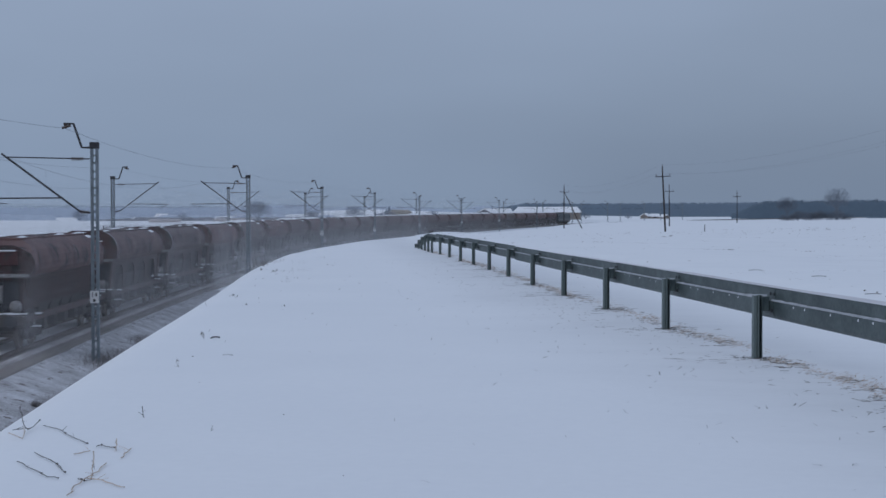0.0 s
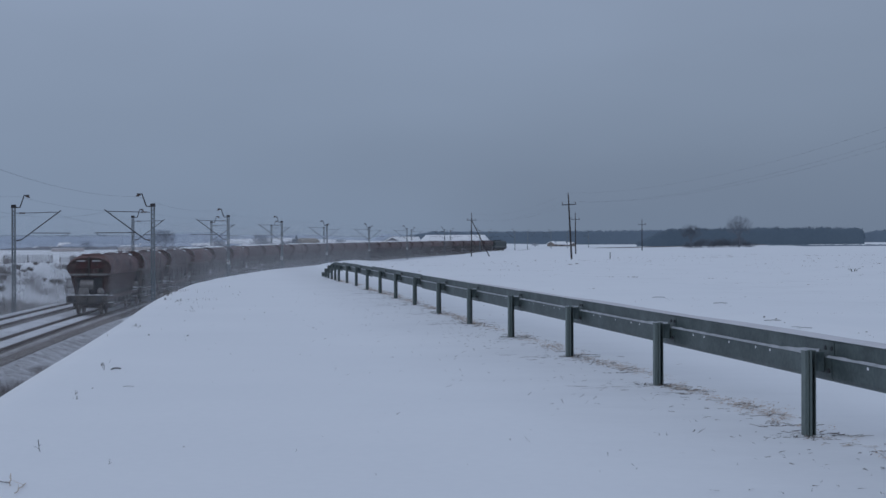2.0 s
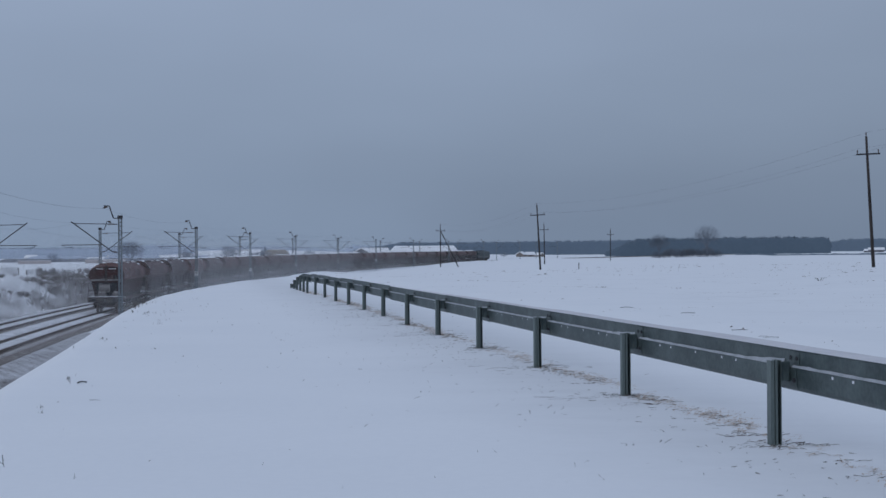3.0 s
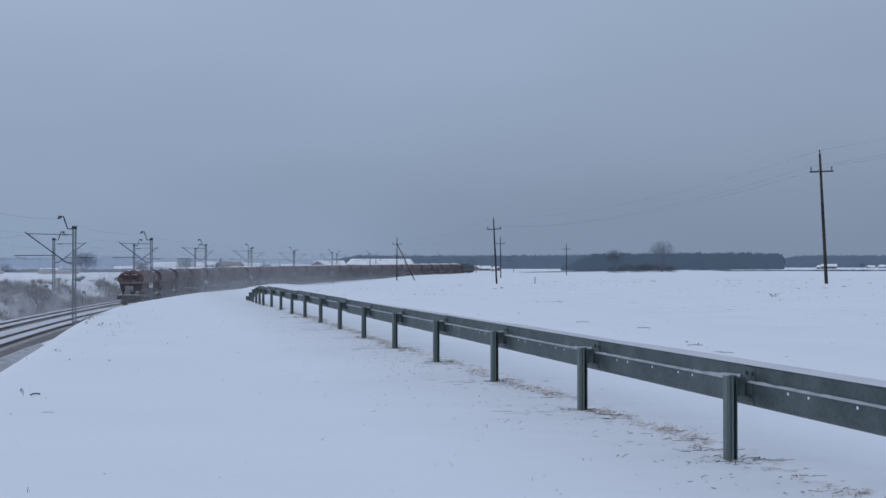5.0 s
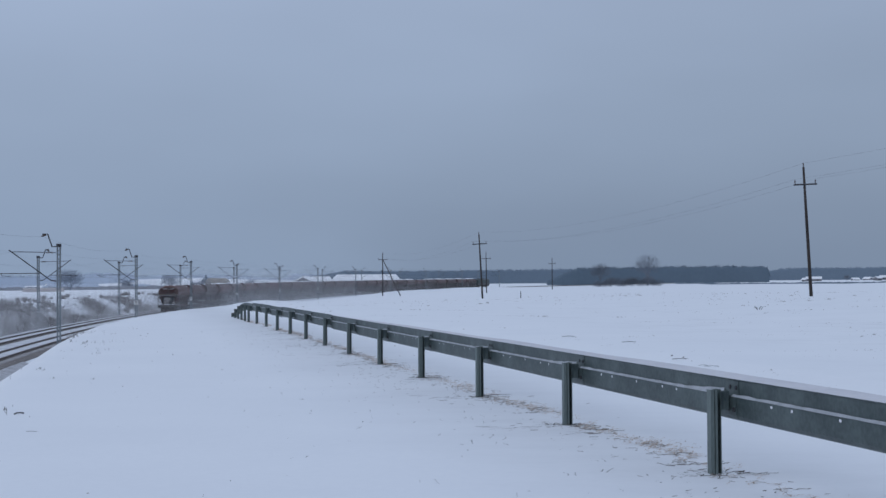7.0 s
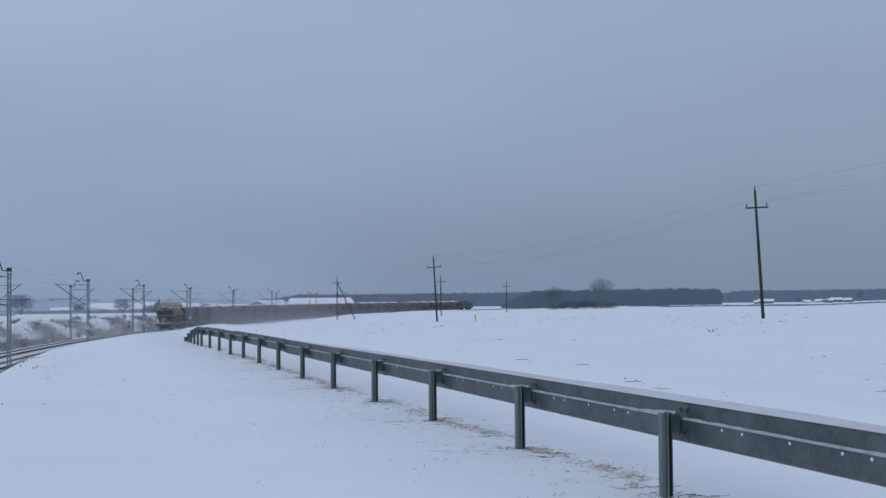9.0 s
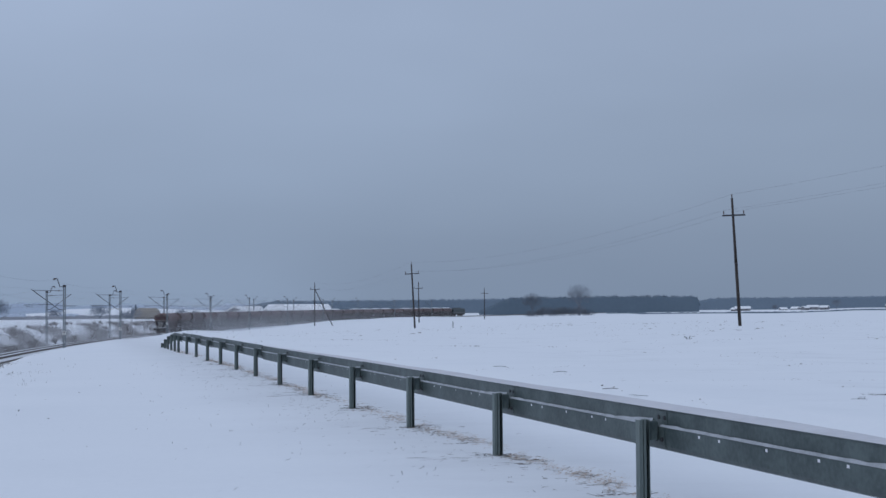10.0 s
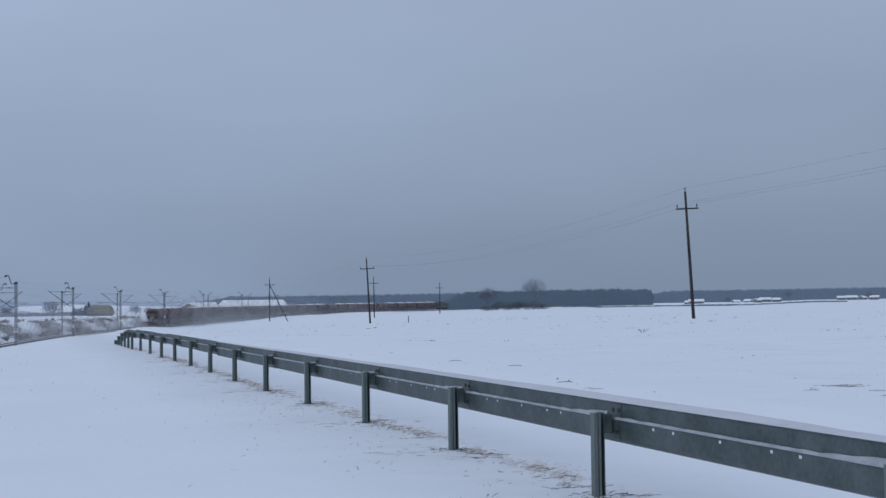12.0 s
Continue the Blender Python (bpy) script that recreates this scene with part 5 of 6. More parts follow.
def grass_stuff(name, label, spots, mat, blades, h, spread, seed, thick=0.012):
    """Tufts of thin upright dry blades at the given places, as one mass."""
    rng = random.Random(seed)
    verts, faces = [], []
    for x, y in spots:
        z = ground_z(x, y)
        for i in range(blades):
            px, py = x + rng.gauss(0, spread), y + rng.gauss(0, spread)
            a = rng.random() * math.tau
            L = h * rng.uniform(0.4, 1.0)
            w = thick * (1 + 0.5 * rng.random())
            lean = rng.uniform(0, 0.5) * L
            b = len(verts)
            verts += [(px - w * math.sin(a), py + w * math.cos(a), z - 0.03), (px + w * math.sin(a), py - w * math.cos(a), z - 0.03), (px + lean * math.cos(a), py + lean * math.sin(a), z + L)]
            faces.append((b, b + 1, b + 2))
    tagged(raw_part(name, verts, faces, mat), label, "dry grass", kind="stuff")


rng_g = random.Random(8)


def build_ditch():
    """Dirty frosted turf along the ditch between the ballast and the bank, its edges uneven."""
    ys = steps((-20, 1.0, 90))
    outs = [1.8, 2.32, 3.0, 3.5, 4.0, 4.5, 5.0, 5.6, 6.2]
    verts = []
    for y in ys:
        for k, s in enumerate(outs):
            s += 0.5 * noise.noise(Vector((y * 0.35, k * 0.4, 4))) if k > 6 else 0
            p = along(y, s)
            verts.append((p.x, p.y, ground_z(p.x, p.y) + (0.05 if k < 8 else -0.06)))
    n = len(outs)
    faces = [(j * n + i, j * n + i + 1, (j + 1) * n + i + 1, (j + 1) * n + i) for j in range(len(ys) - 1) for i in range(n - 1)]
    tagged(raw_part("ditch", verts, faces, DITCH_TURF, smooth=True), "dirty frosted turf and old snow in the track ditch", "ditch", kind="structure")


build_ditch()


def patches(n, near, far, bare, seed):
    """Places on the far side of the cutting, gathered in patches with snow between them."""
    out = [along(rng_g.uniform(55, 360), -rng_g.uniform(near, far)) for _ in range(n)]
    return [(p.x, p.y) for p in out if noise.noise(Vector((p.x * 0.16, p.y * 0.07, seed))) > bare]


grass_stuff("dry_grass", "dry grass and weeds on the far cutting side", patches(2600, 8.5, 15.0, 0.0, 5), TWIG, 40, 0.7, 0.6, 1)
grass_stuff("dry_grass", "dark dry brush in clumps on the far cutting side", patches(2600, 8.8, 14.0, 0.05, 3), DARK_TWIG, 44, 0.65, 0.55, 6)
grass_stuff("dry_grass", "dry grass poking through snow below the bank", [tuple(along(y + rng_g.gauss(0, 0.9), s + rng_g.gauss(0, 0.35)).xy) for y, s in ((40, 4.2), (41.5, 4.8), (43.5, 4.5), (49, 3.6), (51, 3.3), (52.5, 4.0), (58, 3.6), (60, 4.4), (66, 3.9), (72, 3.6), (38, 4.6), (36, 5.0), (45, 5.0), (47.5, 4.6), (34, 5.2), (55, 4.4), (63, 4.6)) for _ in range(26)], TWIG, 60, 0.34, 0.55, 2, 0.0045)
grass_stuff("dry_grass", "dry weeds along the bank's edge", [tuple(along(rng_g.uniform(28, 60), rng_g.uniform(10.5, 11.8)).xy) for _ in range(9)], TWIG, 5, 0.10, 0.2, 3, 0.005)

grass_stuff("dry_grass", "brown dry grass tufts on the bank's edge", [(x + rng_g.gauss(0, 0.18), y + rng_g.gauss(0, 0.3)) for x, y in ((-11.65, 45.4), (-11.65, 46.1), (-11.75, 46.8)) for _ in range(5)], STALK, 9, 0.09, 0.26, 4, 0.006)

# ---- straw, weeds and litter on the near snow ----
def build_straw():
    """Wind-laid straw under the guardrail, thin and half buried, in patches."""
    rng = random.Random(4)
    verts, faces = [], []
    n = 0
    while n < 8500:
        a = -9 + 64 * rng.random() ** 1.15
        span = (a / PITCH) % 1.0
        off = rng.gauss(-0.22 + 0.16 * abs(2 * span - 1) ** 2, 0.13)
        base = POST_ONE + RUN * a - BESIDE * off
        if noise.noise(Vector((base.x * 1.1, base.y * 0.6, 8))) + 0.9 * noise.noise(Vector((base.x * 7, base.y * 7, 3))) < -0.1 + 0.9 * abs(off + 0.16):
            continue
        n += 1
        turn = rng.gauss(-0.15, 1.0)
        L = rng.uniform(0.02, 0.11)
        w = rng.uniform(0.0025, 0.006)
        d = Vector((math.cos(turn), math.sin(turn), rng.gauss(0, 0.04)))
        s = Vector((-d.y, d.x, 0)) * w
        p = Vector((base.x, base.y, ground_z(base.x, base.y) + rng.uniform(0.0, 0.014)))
        b = len(verts)
        verts += [tuple(p - s), tuple(p + s), tuple(p + d * L * 0.6 + s + Vector((0, 0, 0.006))), tuple(p + d * L * 0.6 - s + Vector((0, 0, 0.006))), tuple(p + d * L)]
        faces += [(b, b + 1, b + 2, b + 3), (b + 3, b + 2, b + 4)]
    tagged(raw_part("straw_litter", verts, faces, STRAW), "tan straw blown against the foot of the guardrail", "straw", kind="stuff")
    verts, faces = [], []
    for i in range(500):
        a = -9 + 60 * rng.random() ** 1.5
        off = rng.gauss(0.25, 0.45)
        if i % 2:
            a = PITCH * rng.randint(-2, 10) + rng.gauss(-0.05, 0.16)
            off = rng.gauss(0.03, 0.09)
        base = POST_ONE + RUN * a - BESIDE * off
        turn = rng.gauss(-0.1, 0.8)
        L = rng.uniform(0.02, 0.09)
        w = rng.uniform(0.002, 0.008)
        d = Vector((math.cos(turn), math.sin(turn), rng.gauss(0.05, 0.15)))
        s = Vector((-d.y, d.x, 0.3)) * w
        p = Vector((base.x, base.y, ground_z(base.x, base.y) + 0.008))
        b = len(verts)
        verts += [tuple(p - s), tuple(p + s), tuple(p + d * L)]
        faces.append((b, b + 1, b + 2))
    # thin dark stalks, in streaks that the wind has laid side by side
    for i in range(330):
        if i < 290:
            a = PITCH * rng.randint(-1, 9) + rng.gauss(0.3, 1.1)
            base = POST_ONE + RUN * a - BESIDE * (rng.gauss(-0.12, 0.14) if i % 5 < 3 else abs(rng.gauss(0.1, 0.45)))
        else:
            base = Vector(rng.choice(((9.1, 23.8, 0), (9.4, 22.7, 0), (4.5, 23.3, 0), (9.0, 24.1, 0)))) + Vector((rng.gauss(0, 0.14), rng.gauss(0, 0.1), 0))
        lie = rng.gauss(0.0, 0.3)
        for k in range(rng.randint(1, 5) if i % 5 < 3 or i >= 290 else rng.randint(1, 2)):
            turn = lie + rng.gauss(0, 0.7)
            p = Vector((base.x + rng.gauss(0, 0.08), base.y + rng.gauss(0, 0.05), 0))
            p.z = ground_z(p.x, p.y) + 0.008
            L, w = (rng.uniform(0.03, 0.16), rng.uniform(0.0018, 0.0042)) if i % 5 < 3 or i >= 290 else (rng.uniform(0.02, 0.11), rng.uniform(0.0012, 0.0028))
            for j in range(3):
                d = Vector((math.cos(turn), math.sin(turn), rng.gauss(0, 0.04))) * L / 3
                s = Vector((-d.y, d.x, 0.02)).normalized() * w
                b = len(verts)
                verts += [tuple(p - s), tuple(p + s), tuple(p + d + s * 0.8), tuple(p + d - s * 0.8)]
                faces.append((b, b + 1, b + 2, b + 3))
                p = p + d
                turn += rng.gauss(0, 0.4)
    for i in range(110):
        x, y = rng.uniform(-13, 0.5), 8 + 40 * rng.random() ** 1.2
        if x < track_x(y) + 10.6:
            continue
        L, turn, z = rng.uniform(0.004, 0.010) * (0.6 + y / 22), rng.random() * math.tau, ground_z(x, y)
        b = len(verts)
        verts += [(x - L, y, z), (x + L, y + 0.4 * L, z), (x + L * math.cos(turn), y + L * math.sin(turn), z + 0.7 * L)]
        faces.append((b, b + 1, b + 2))
    tagged(raw_part("dark_litter", verts, faces, STALK), "dark stalks and crumbs of earth on the snow", "litter", kind="stuff")


build_straw()


def build_stalks():
    """Dark dead stalks: long ones that the wind has laid beside the posts, short curled ones in the straw and over the bank."""
    rng = random.Random(27)
    verts, faces = [], []

    def stalk(x, y, turn, length, w, curl, lift=0.0):
        p = Vector((x, y, ground_z(x, y) + 0.008))
        n = 5
        for j in range(n):
            d = Vector((math.cos(turn), math.sin(turn), lift * rng.uniform(-0.3, 1))) * length / n
            s = Vector((-d.y, d.x, 0.3 * d.length)).normalized() * w
            b = len(verts)
            verts.extend([tuple(p - s), tuple(p + s), tuple(p + d + s * 0.85), tuple(p + d - s * 0.85)])
            faces.append((b, b + 1, b + 2, b + 3))
            p = p + d
            turn += rng.gauss(0, curl)

    for k in range(-2, 9):
        at = POST_ONE + RUN * PITCH * k
        # streaks running out from the post over the bank
        for j in range(8 if k > 0 else 2):
            far, back = rng.uniform(-0.5, 0.75), rng.gauss(-0.1, 0.3)
            for i in range(rng.randint(1, 3)):
                stalk(at.x - far - rng.uniform(0, 0.2), at.y + back + rng.gauss(0, 0.05), math.pi + rng.gauss(0.0, 0.2), rng.uniform(0.06, 0.26), rng.uniform(0.0014, 0.004), 0.25)
        # curled bits at its foot and in the straw behind it
        for j in range(18):
            x, y = at.x + rng.gauss(-0.02, 0.16), at.y + rng.gauss(-0.05, 0.12)
            stalk(x, y, rng.gauss(0, 0.9), rng.uniform(0.03, 0.13), rng.uniform(0.003, 0.007), 0.7, 0.3)
        for j in range(42):
            a = rng.uniform(0, PITCH)
            p = at + RUN * a + BESIDE * rng.gauss(0.06, 0.16)
            if noise.noise(Vector((p.x * 1.1, p.y * 0.6, 8))) > -0.15:
                stalk(p.x, p.y, rng.gauss(0, 0.6), rng.uniform(0.03, 0.14), rng.uniform(0.0025, 0.006), 0.7, 0.25)
    for j in range(230):
        a = -8 + 44 * rng.random() ** 1.3
        p = POST_ONE + RUN * a - BESIDE * (0.3 + abs(rng.gauss(0, 1.3)))
        stalk(p.x, p.y, rng.random() * math.tau, rng.uniform(0.03, 0.09), rng.uniform(0.0016, 0.0036), 0.6, 0.7)
    tagged(raw_part("dead_stalks", verts, faces, DARK_STALK), "thin dark dead stalks strewn on the snow", "litter", kind="stuff")


build_stalks()


def clod_mesh(seed):
    rng = random.Random(seed)
    bm = bm_new()
    bmesh.ops.create_icosphere(bm, subdivisions=1, radius=1.0)
    for v in bm.verts:
        v.co *= rng.uniform(0.6, 1.25)
        v.co.z *= 0.75
    return bm


def build_clods():
    """Clods and stubble that show through the snow of the field."""
    rng = random.Random(6)
    verts, faces = [], []
    for i in range(420):
        az, r = rng.uniform(-8, 30), 14 + 175 * rng.random() ** 1.3
        x, y = r * math.sin(radians(az)), r * math.cos(radians(az))
        if (Vector((x, y, 0)) - POST_ONE).dot(BESIDE) < 5.2:
            continue
        row, long = rng.gauss(0.25, 0.12), rng.uniform(0.01, 0.05) * r
        for j in range(rng.randint(2, 11)):
            q = rng.uniform(-1, 1) * long
            px, py = x + q * math.cos(row) + rng.gauss(0, 0.05), y + q * math.sin(row) + rng.gauss(0, 0.10)
            z = ground_z(px, py)
            L = rng.uniform(0.006, 0.022) * (0.3 + r / 48) * (2.2 if rng.random() < 0.06 else 1)
            b = len(verts)
            k = rng.uniform(0.9, 3.0)
            verts += [(px - k * L, py, z - 0.02), (px + k * L, py + 0.3 * L, z - 0.02), (px + rng.uniform(-1, 1) * L, py + 0.6 * L, z + rng.uniform(0.1, 0.4) * L), (px - 0.3 * L, py - 0.7 * L, z + 0.005)]
            faces += [(b, b + 3, b + 2), (b + 3, b + 1, b + 2), (b, b + 2, b + 1)]
    for x, y, long, count in ((8.6, 29.8, 1.3, 34), (9.9, 31.4, 0.8, 12), (12.6, 53.2, 2.2, 40), (9.6, 54.3, 1.2, 16), (24.5, 155.0, 6.0, 40), (33.0, 158.0, 7.0, 50), (11.5, 73.0, 3.5, 26), (1.3, 158.5, 2.0, 14), (15.0, 165.0, 6.0, 30), (16.9, 147.0, 4.0, 20)):
        for j in range(count):
            q = rng.gauss(0, 0.5) * long
            px, py = x + q, y + 0.03 * q + rng.gauss(0, 0.006 * y)
            z, L = ground_z(px, py), rng.uniform(0.004, 0.016) * (0.4 + y / 48)
            b = len(verts)
            verts += [(px - 2 * L, py, z - 0.02), (px + 2 * L, py + 0.3 * L, z - 0.02), (px, py + 0.6 * L, z + 0.3 * L), (px - 0.3 * L, py - 0.7 * L, z + 0.005)]
            faces += [(b, b + 3, b + 2), (b + 3, b + 1, b + 2), (b, b + 2, b + 1)]
    for i in range(170):
        a, off = rng.uniform(-6, 18), 5.45 + rng.gauss(0, 0.12)
        p = POST_ONE + RUN * a + BESIDE * off
        if noise.noise(Vector((a * 0.9, 2, 7))) < 0.05:
            continue
        z, L = ground_z(p.x, p.y), 0.002 + 0.008 * rng.random() ** 3
        b = len(verts)
        verts += [(p.x - 2 * L, p.y, z - 0.01), (p.x + 2 * L, p.y + 0.3 * L, z - 0.01), (p.x + rng.uniform(-1, 1) * L, p.y + 0.5 * L, z + 0.5 * L), (p.x, p.y - 0.7 * L, z + 0.004)]
        faces += [(b, b + 3, b + 2), (b + 3, b + 1, b + 2), (b, b + 2, b + 1)]
    tagged(raw_part("stubble", verts, faces, EARTH), "brown clods and stubble showing through the snow", "stubble", kind="stuff")


build_clods()


def weed_mesh(seed, h, lying):
    rng = random.Random(seed)
    bm = bm_new()
    p = Vector((0, 0, -0.03))
    d = Vector((rng.uniform(-0.3, 0.3), rng.uniform(-0.3, 0.3), 1)).normalized() if not lying else Vector((1, 0.15, 0.12)).normalized()
    pts = [p]
    for i in range(5):
        d = (d + Vector((rng.gauss(0, 0.12), rng.gauss(0, 0.12), rng.gauss(-0.02, 0.06)))).normalized()
        if lying:
            d.z = abs(d.z) * 0.5 + 0.03
        pts.append(pts[-1] + d * h / 5)
    path_tube(bm, pts, 0.0045, 5)
    for i in range(2, 5):
        e = (d + Vector((rng.gauss(0, 0.8), rng.gauss(0, 0.8), abs(rng.gauss(0.3, 0.4))))).normalized()
        tube(bm, pts[i], pts[i] + e * h * rng.uniform(0.12, 0.38), 0.0042, 0.002, 4)
    return bm


def build_weeds():
    rng = random.Random(31)
    # places along each lying stalk, rise of the tip, straw-coloured
    for course, end, pale in (
        (((-4.28, 9.99), (-4.11, 9.84), (-3.89, 9.55), (-3.64, 9.23)), 0.0, 0), (((-3.85, 8.84), (-3.54, 8.45), (-3.37, 8.17)), 0.0, 0),
        (((-3.83, 8.52), (-3.6, 8.24), (-3.45, 8.07), (-3.34, 7.99)), 0.0, 0), (((-4.41, 9.75), (-4.34, 9.82), (-4.26, 9.69), (-4.35, 10.1)), 0.02, 0),
        (((-4.34, 9.82), (-4.44, 10.0), (-4.55, 10.2)), 0.10, 0), (((-4.38, 9.62), (-4.17, 9.39), (-4.32, 9.76)), 0.0, 1),
        (((-3.53, 9.1), (-3.52, 9.17), (-3.38, 9.07)), 0.0, 0), (((-3.21, 8.69), (-3.24, 8.87), (-3.27, 9.06)), 0.0, 1), (((-3.34, 8.96), (-3.39, 9.1), (-3.44, 9.25)), 0.03, 1),
        (((-3.09, 7.51), (-3.15, 7.78), (-3.18, 8.01), (-3.18, 8.23), (-3.24, 8.52)), 0.0, 1), (((-3.18, 8.01), (-3.06, 7.97), (-2.92, 7.81), (-2.85, 7.77)), 0.0, 1),
        (((-3.14, 8.01), (-3.15, 8.05), (-3.16, 8.09)), 0.15, 1), (((-3.57, 8.8), (-3.53, 8.87), (-3.51, 8.94)), 0.0, 1), (((-3.22, 8.0), (-3.18, 7.96), (-3.15, 7.92)), 0.0, 0),
    ):
        x0, y0 = course[0]
        weed = thing("dry_weed", "straw-coloured broken weed on the snow" if pale else "thin curved dry weed stalk with small buds on the snow", "dry weed", "dry weeds on the snow", at=pose(x0, y0, ground_z(x0, y0)))
        bm = bm_new()
        knots = [Vector((x - x0, y - y0, 0.012)) for x, y in course]
        pts = []
        for a, b in zip(knots, knots[1:]):
            pts += [a.lerp(b, q / 3) + Vector((rng.gauss(0, 0.006), rng.gauss(0, 0.006), 0)) for q in range(3)]
        pts.append(knots[-1])
        for i, p in enumerate(pts):
            p.z += end * i / (len(pts) - 1)
        path_tube(bm, pts, 0.0032 if pale else 0.0027, 5)
        for k in range(2):
            p = pts[rng.randint(1, len(pts) - 1)]
            d = Vector((rng.gauss(0, 0.7), rng.gauss(0, 0.7), rng.uniform(0.05, 0.4))).normalized()
            tube(bm, p, p + d * rng.uniform(0.03, 0.08), 0.002, 0.0011, 4)
        if not pale:
            for p in (pts[-1], pts[len(pts) // 2]):
                bmesh.ops.create_icosphere(bm, subdivisions=1, radius=rng.uniform(0.004, 0.0075), matrix=Matrix.Translation(p + Vector((0, 0, 0.003))))
        part("stalk", bm, STRAW if pale else DARK_STALK, weed)
    sprig = thing("weed_sprig", "thin dry weed sprig standing in snow", "dry weed", "dry weeds on the snow")
    part("stalk", weed_mesh(7, 0.20, False), DARK_STALK, sprig)
    sprig.matrix_basis = pose(-3.68, 10.52, 0) @ Matrix.Scale(0.6, 4)
    rng = random.Random(15)
    spots = [(-5.39, 17.76, 0.8), (-7.41, 26.58, 0.6), (-5.76, 23.93, 0.3), (-7.2, 26.0, 0.4), (-3.25, 8.35, 0.7), (-5.25, 17.37, 0.9), (-4.86, 16.98, 0.4), (-5.53, 18.5, 0.5), (-4.7, 14.5, 0.6), (-4.62, 14.3, 0.4), (-2.97, 9.9, 0.5), (-10.07, 39.1, 1.0), (-9.4, 37.9, 0.9), (-9.2, 38.2, 0.8), (-11.3, 44.2, 1.5), (-11.0, 43.4, 1.2), (-10.9, 42.6, 1.6), (-12.1, 45.9, 1.1), (-7.9, 27.0, 0.5), (-7.2, 24.0, 0.6)]
    for i in range(90):
        a = -8 + 44 * rng.random() ** 1.3
        p = POST_ONE + RUN * a - BESIDE * (0.35 + abs(rng.gauss(0, 1.5)))
        spots.append((p.x, p.y, rng.uniform(0.15, 0.42)))
    for i in range(14):
        spots.append((rng.uniform(-5, 0), rng.uniform(9, 30), rng.uniform(0.15, 0.4)))
    for i in range(8):
        p = along(rng.uniform(18, 56), rng.uniform(10.2, 12.0))
        spots.append((p.x, p.y, rng.uniform(0.2, 0.6)))
    for x, y, sc in spots:
        copy_thing(sprig, pose(x, y, ground_z(x, y) - 0.01, rng.uniform(-12, 12), rng.uniform(-12, 12), rng.uniform(0, 360)) @ Matrix.Scale(sc, 4))
    clump = thing("weed_clump", "small dark clump of dead weeds in the snow", "dry weed", "dead weed clumps on the bank")
    for i in range(6):
        bm = bm_new()
        a, lean, h = rng.random() * math.tau, rng.uniform(0.05, 0.5), rng.uniform(0.06, 0.15)
        foot = Vector((rng.gauss(0, 0.05), rng.gauss(0, 0.03), -0.03))
        path_tube(bm, [foot, foot + Vector((0.3 * lean * h * math.cos(a), 0.3 * lean * h * math.sin(a), 0.6 * h)), foot + Vector((lean * h * math.cos(a), lean * h * math.sin(a), h))], 0.004, 4)
        part("stem", bm, STALK, clump)
    clump.matrix_basis = pose(-10.06, 39.21, ground_z(-10.06, 39.21))
    for x, y, sc in ((-9.44, 38.02, 0.8), (-9.51, 38.76, 0.9), (-11.3, 44.2, 0.8), (-11.0, 43.4, 0.7), (-10.9, 42.6, 0.9), (-12.1, 45.9, 0.7), (-7.44, 26.59, 0.7), (-7.3, 26.4, 0.5), (-6.48, 23.98, 0.45), (-5.75, 23.78, 0.4), (-5.46, 17.99, 0.6), (-4.74, 14.65, 0.35), (-4.57, 14.13, 0.3)):
        copy_thing(clump, pose(x, y, ground_z(x, y), 0, 0, 37 * y) @ Matrix.Scale(sc, 4))
    bark = thing("bark_piece", "dark curved strip of bark on the snow", "bark")
    bm = bm_new()
    path_tube(bm, [(-0.10, 0, 0.0), (-0.04, 0, 0.03), (0.04, 0, 0.035), (0.11, 0.02, 0.02)], 0.016, 6)
    part("strip", bm, SIGN_BLACK, bark)
    bark.matrix_basis = pose(-5.13, 17.44, ground_z(-5.13, 17.44) + 0.004) @ Matrix.Scale(0.58, 4)
    stick = thing("stick", "thin dark stick lying in the snowy field", "stick", "sticks in the field")
    bm = bm_new()
    path_tube(bm, [(-0.18, 0, 0.01), (0, 0.02, 0.02), (0.16, 0, 0.008)], 0.006, 5)
    part("shaft", bm, POLE_WOOD, stick)
    stick.matrix_basis = pose(3.6, 37.5, ground_z(3.6, 37.5))
    for x, y, turn, sc in ((4.76, 27.0, 2, 1.0), (4.71, 33.83, 8, 1.0), (4.95, 24.95, -8, 0.7), (4.86, 25.3, 8, 0.5), (4.84, 25.0, 35, 0.35), (8.19, 22.85, 12, 0.45), (8.05, 22.75, -8, 0.4), (8.2, 22.7, 30, 0.3), (9.23, 24.3, 8, 0.7), (9.4, 24.5, -10, 0.5), (9.65, 24.6, 15, 0.6), (9.75, 24.4, 40, 0.35), (8.35, 23.29, 5, 0.4), (8.2, 22.95, 30, 0.3), (8.95, 21.7, 24, 0.6), (-4.38, 15.39, 0, 0.35)):
        copy_thing(stick, pose(x, y, ground_z(x, y) + (0.035 if x > 0 and (Vector((x, y, 0)) - POST_ONE).dot(BESIDE) < 5.4 else 0), 0, 0, turn) @ Matrix.Scale(sc, 4))
    clod = thing("earth_clod", "dark clod of ploughed earth in the snow", "clod", "clods in the field")
    part("lump", clod_mesh(5), EARTH, clod)
    clod.matrix_basis = pose(4.06, 106.4, ground_z(4.06, 106.4)) @ Matrix.Scale(0.12, 4)
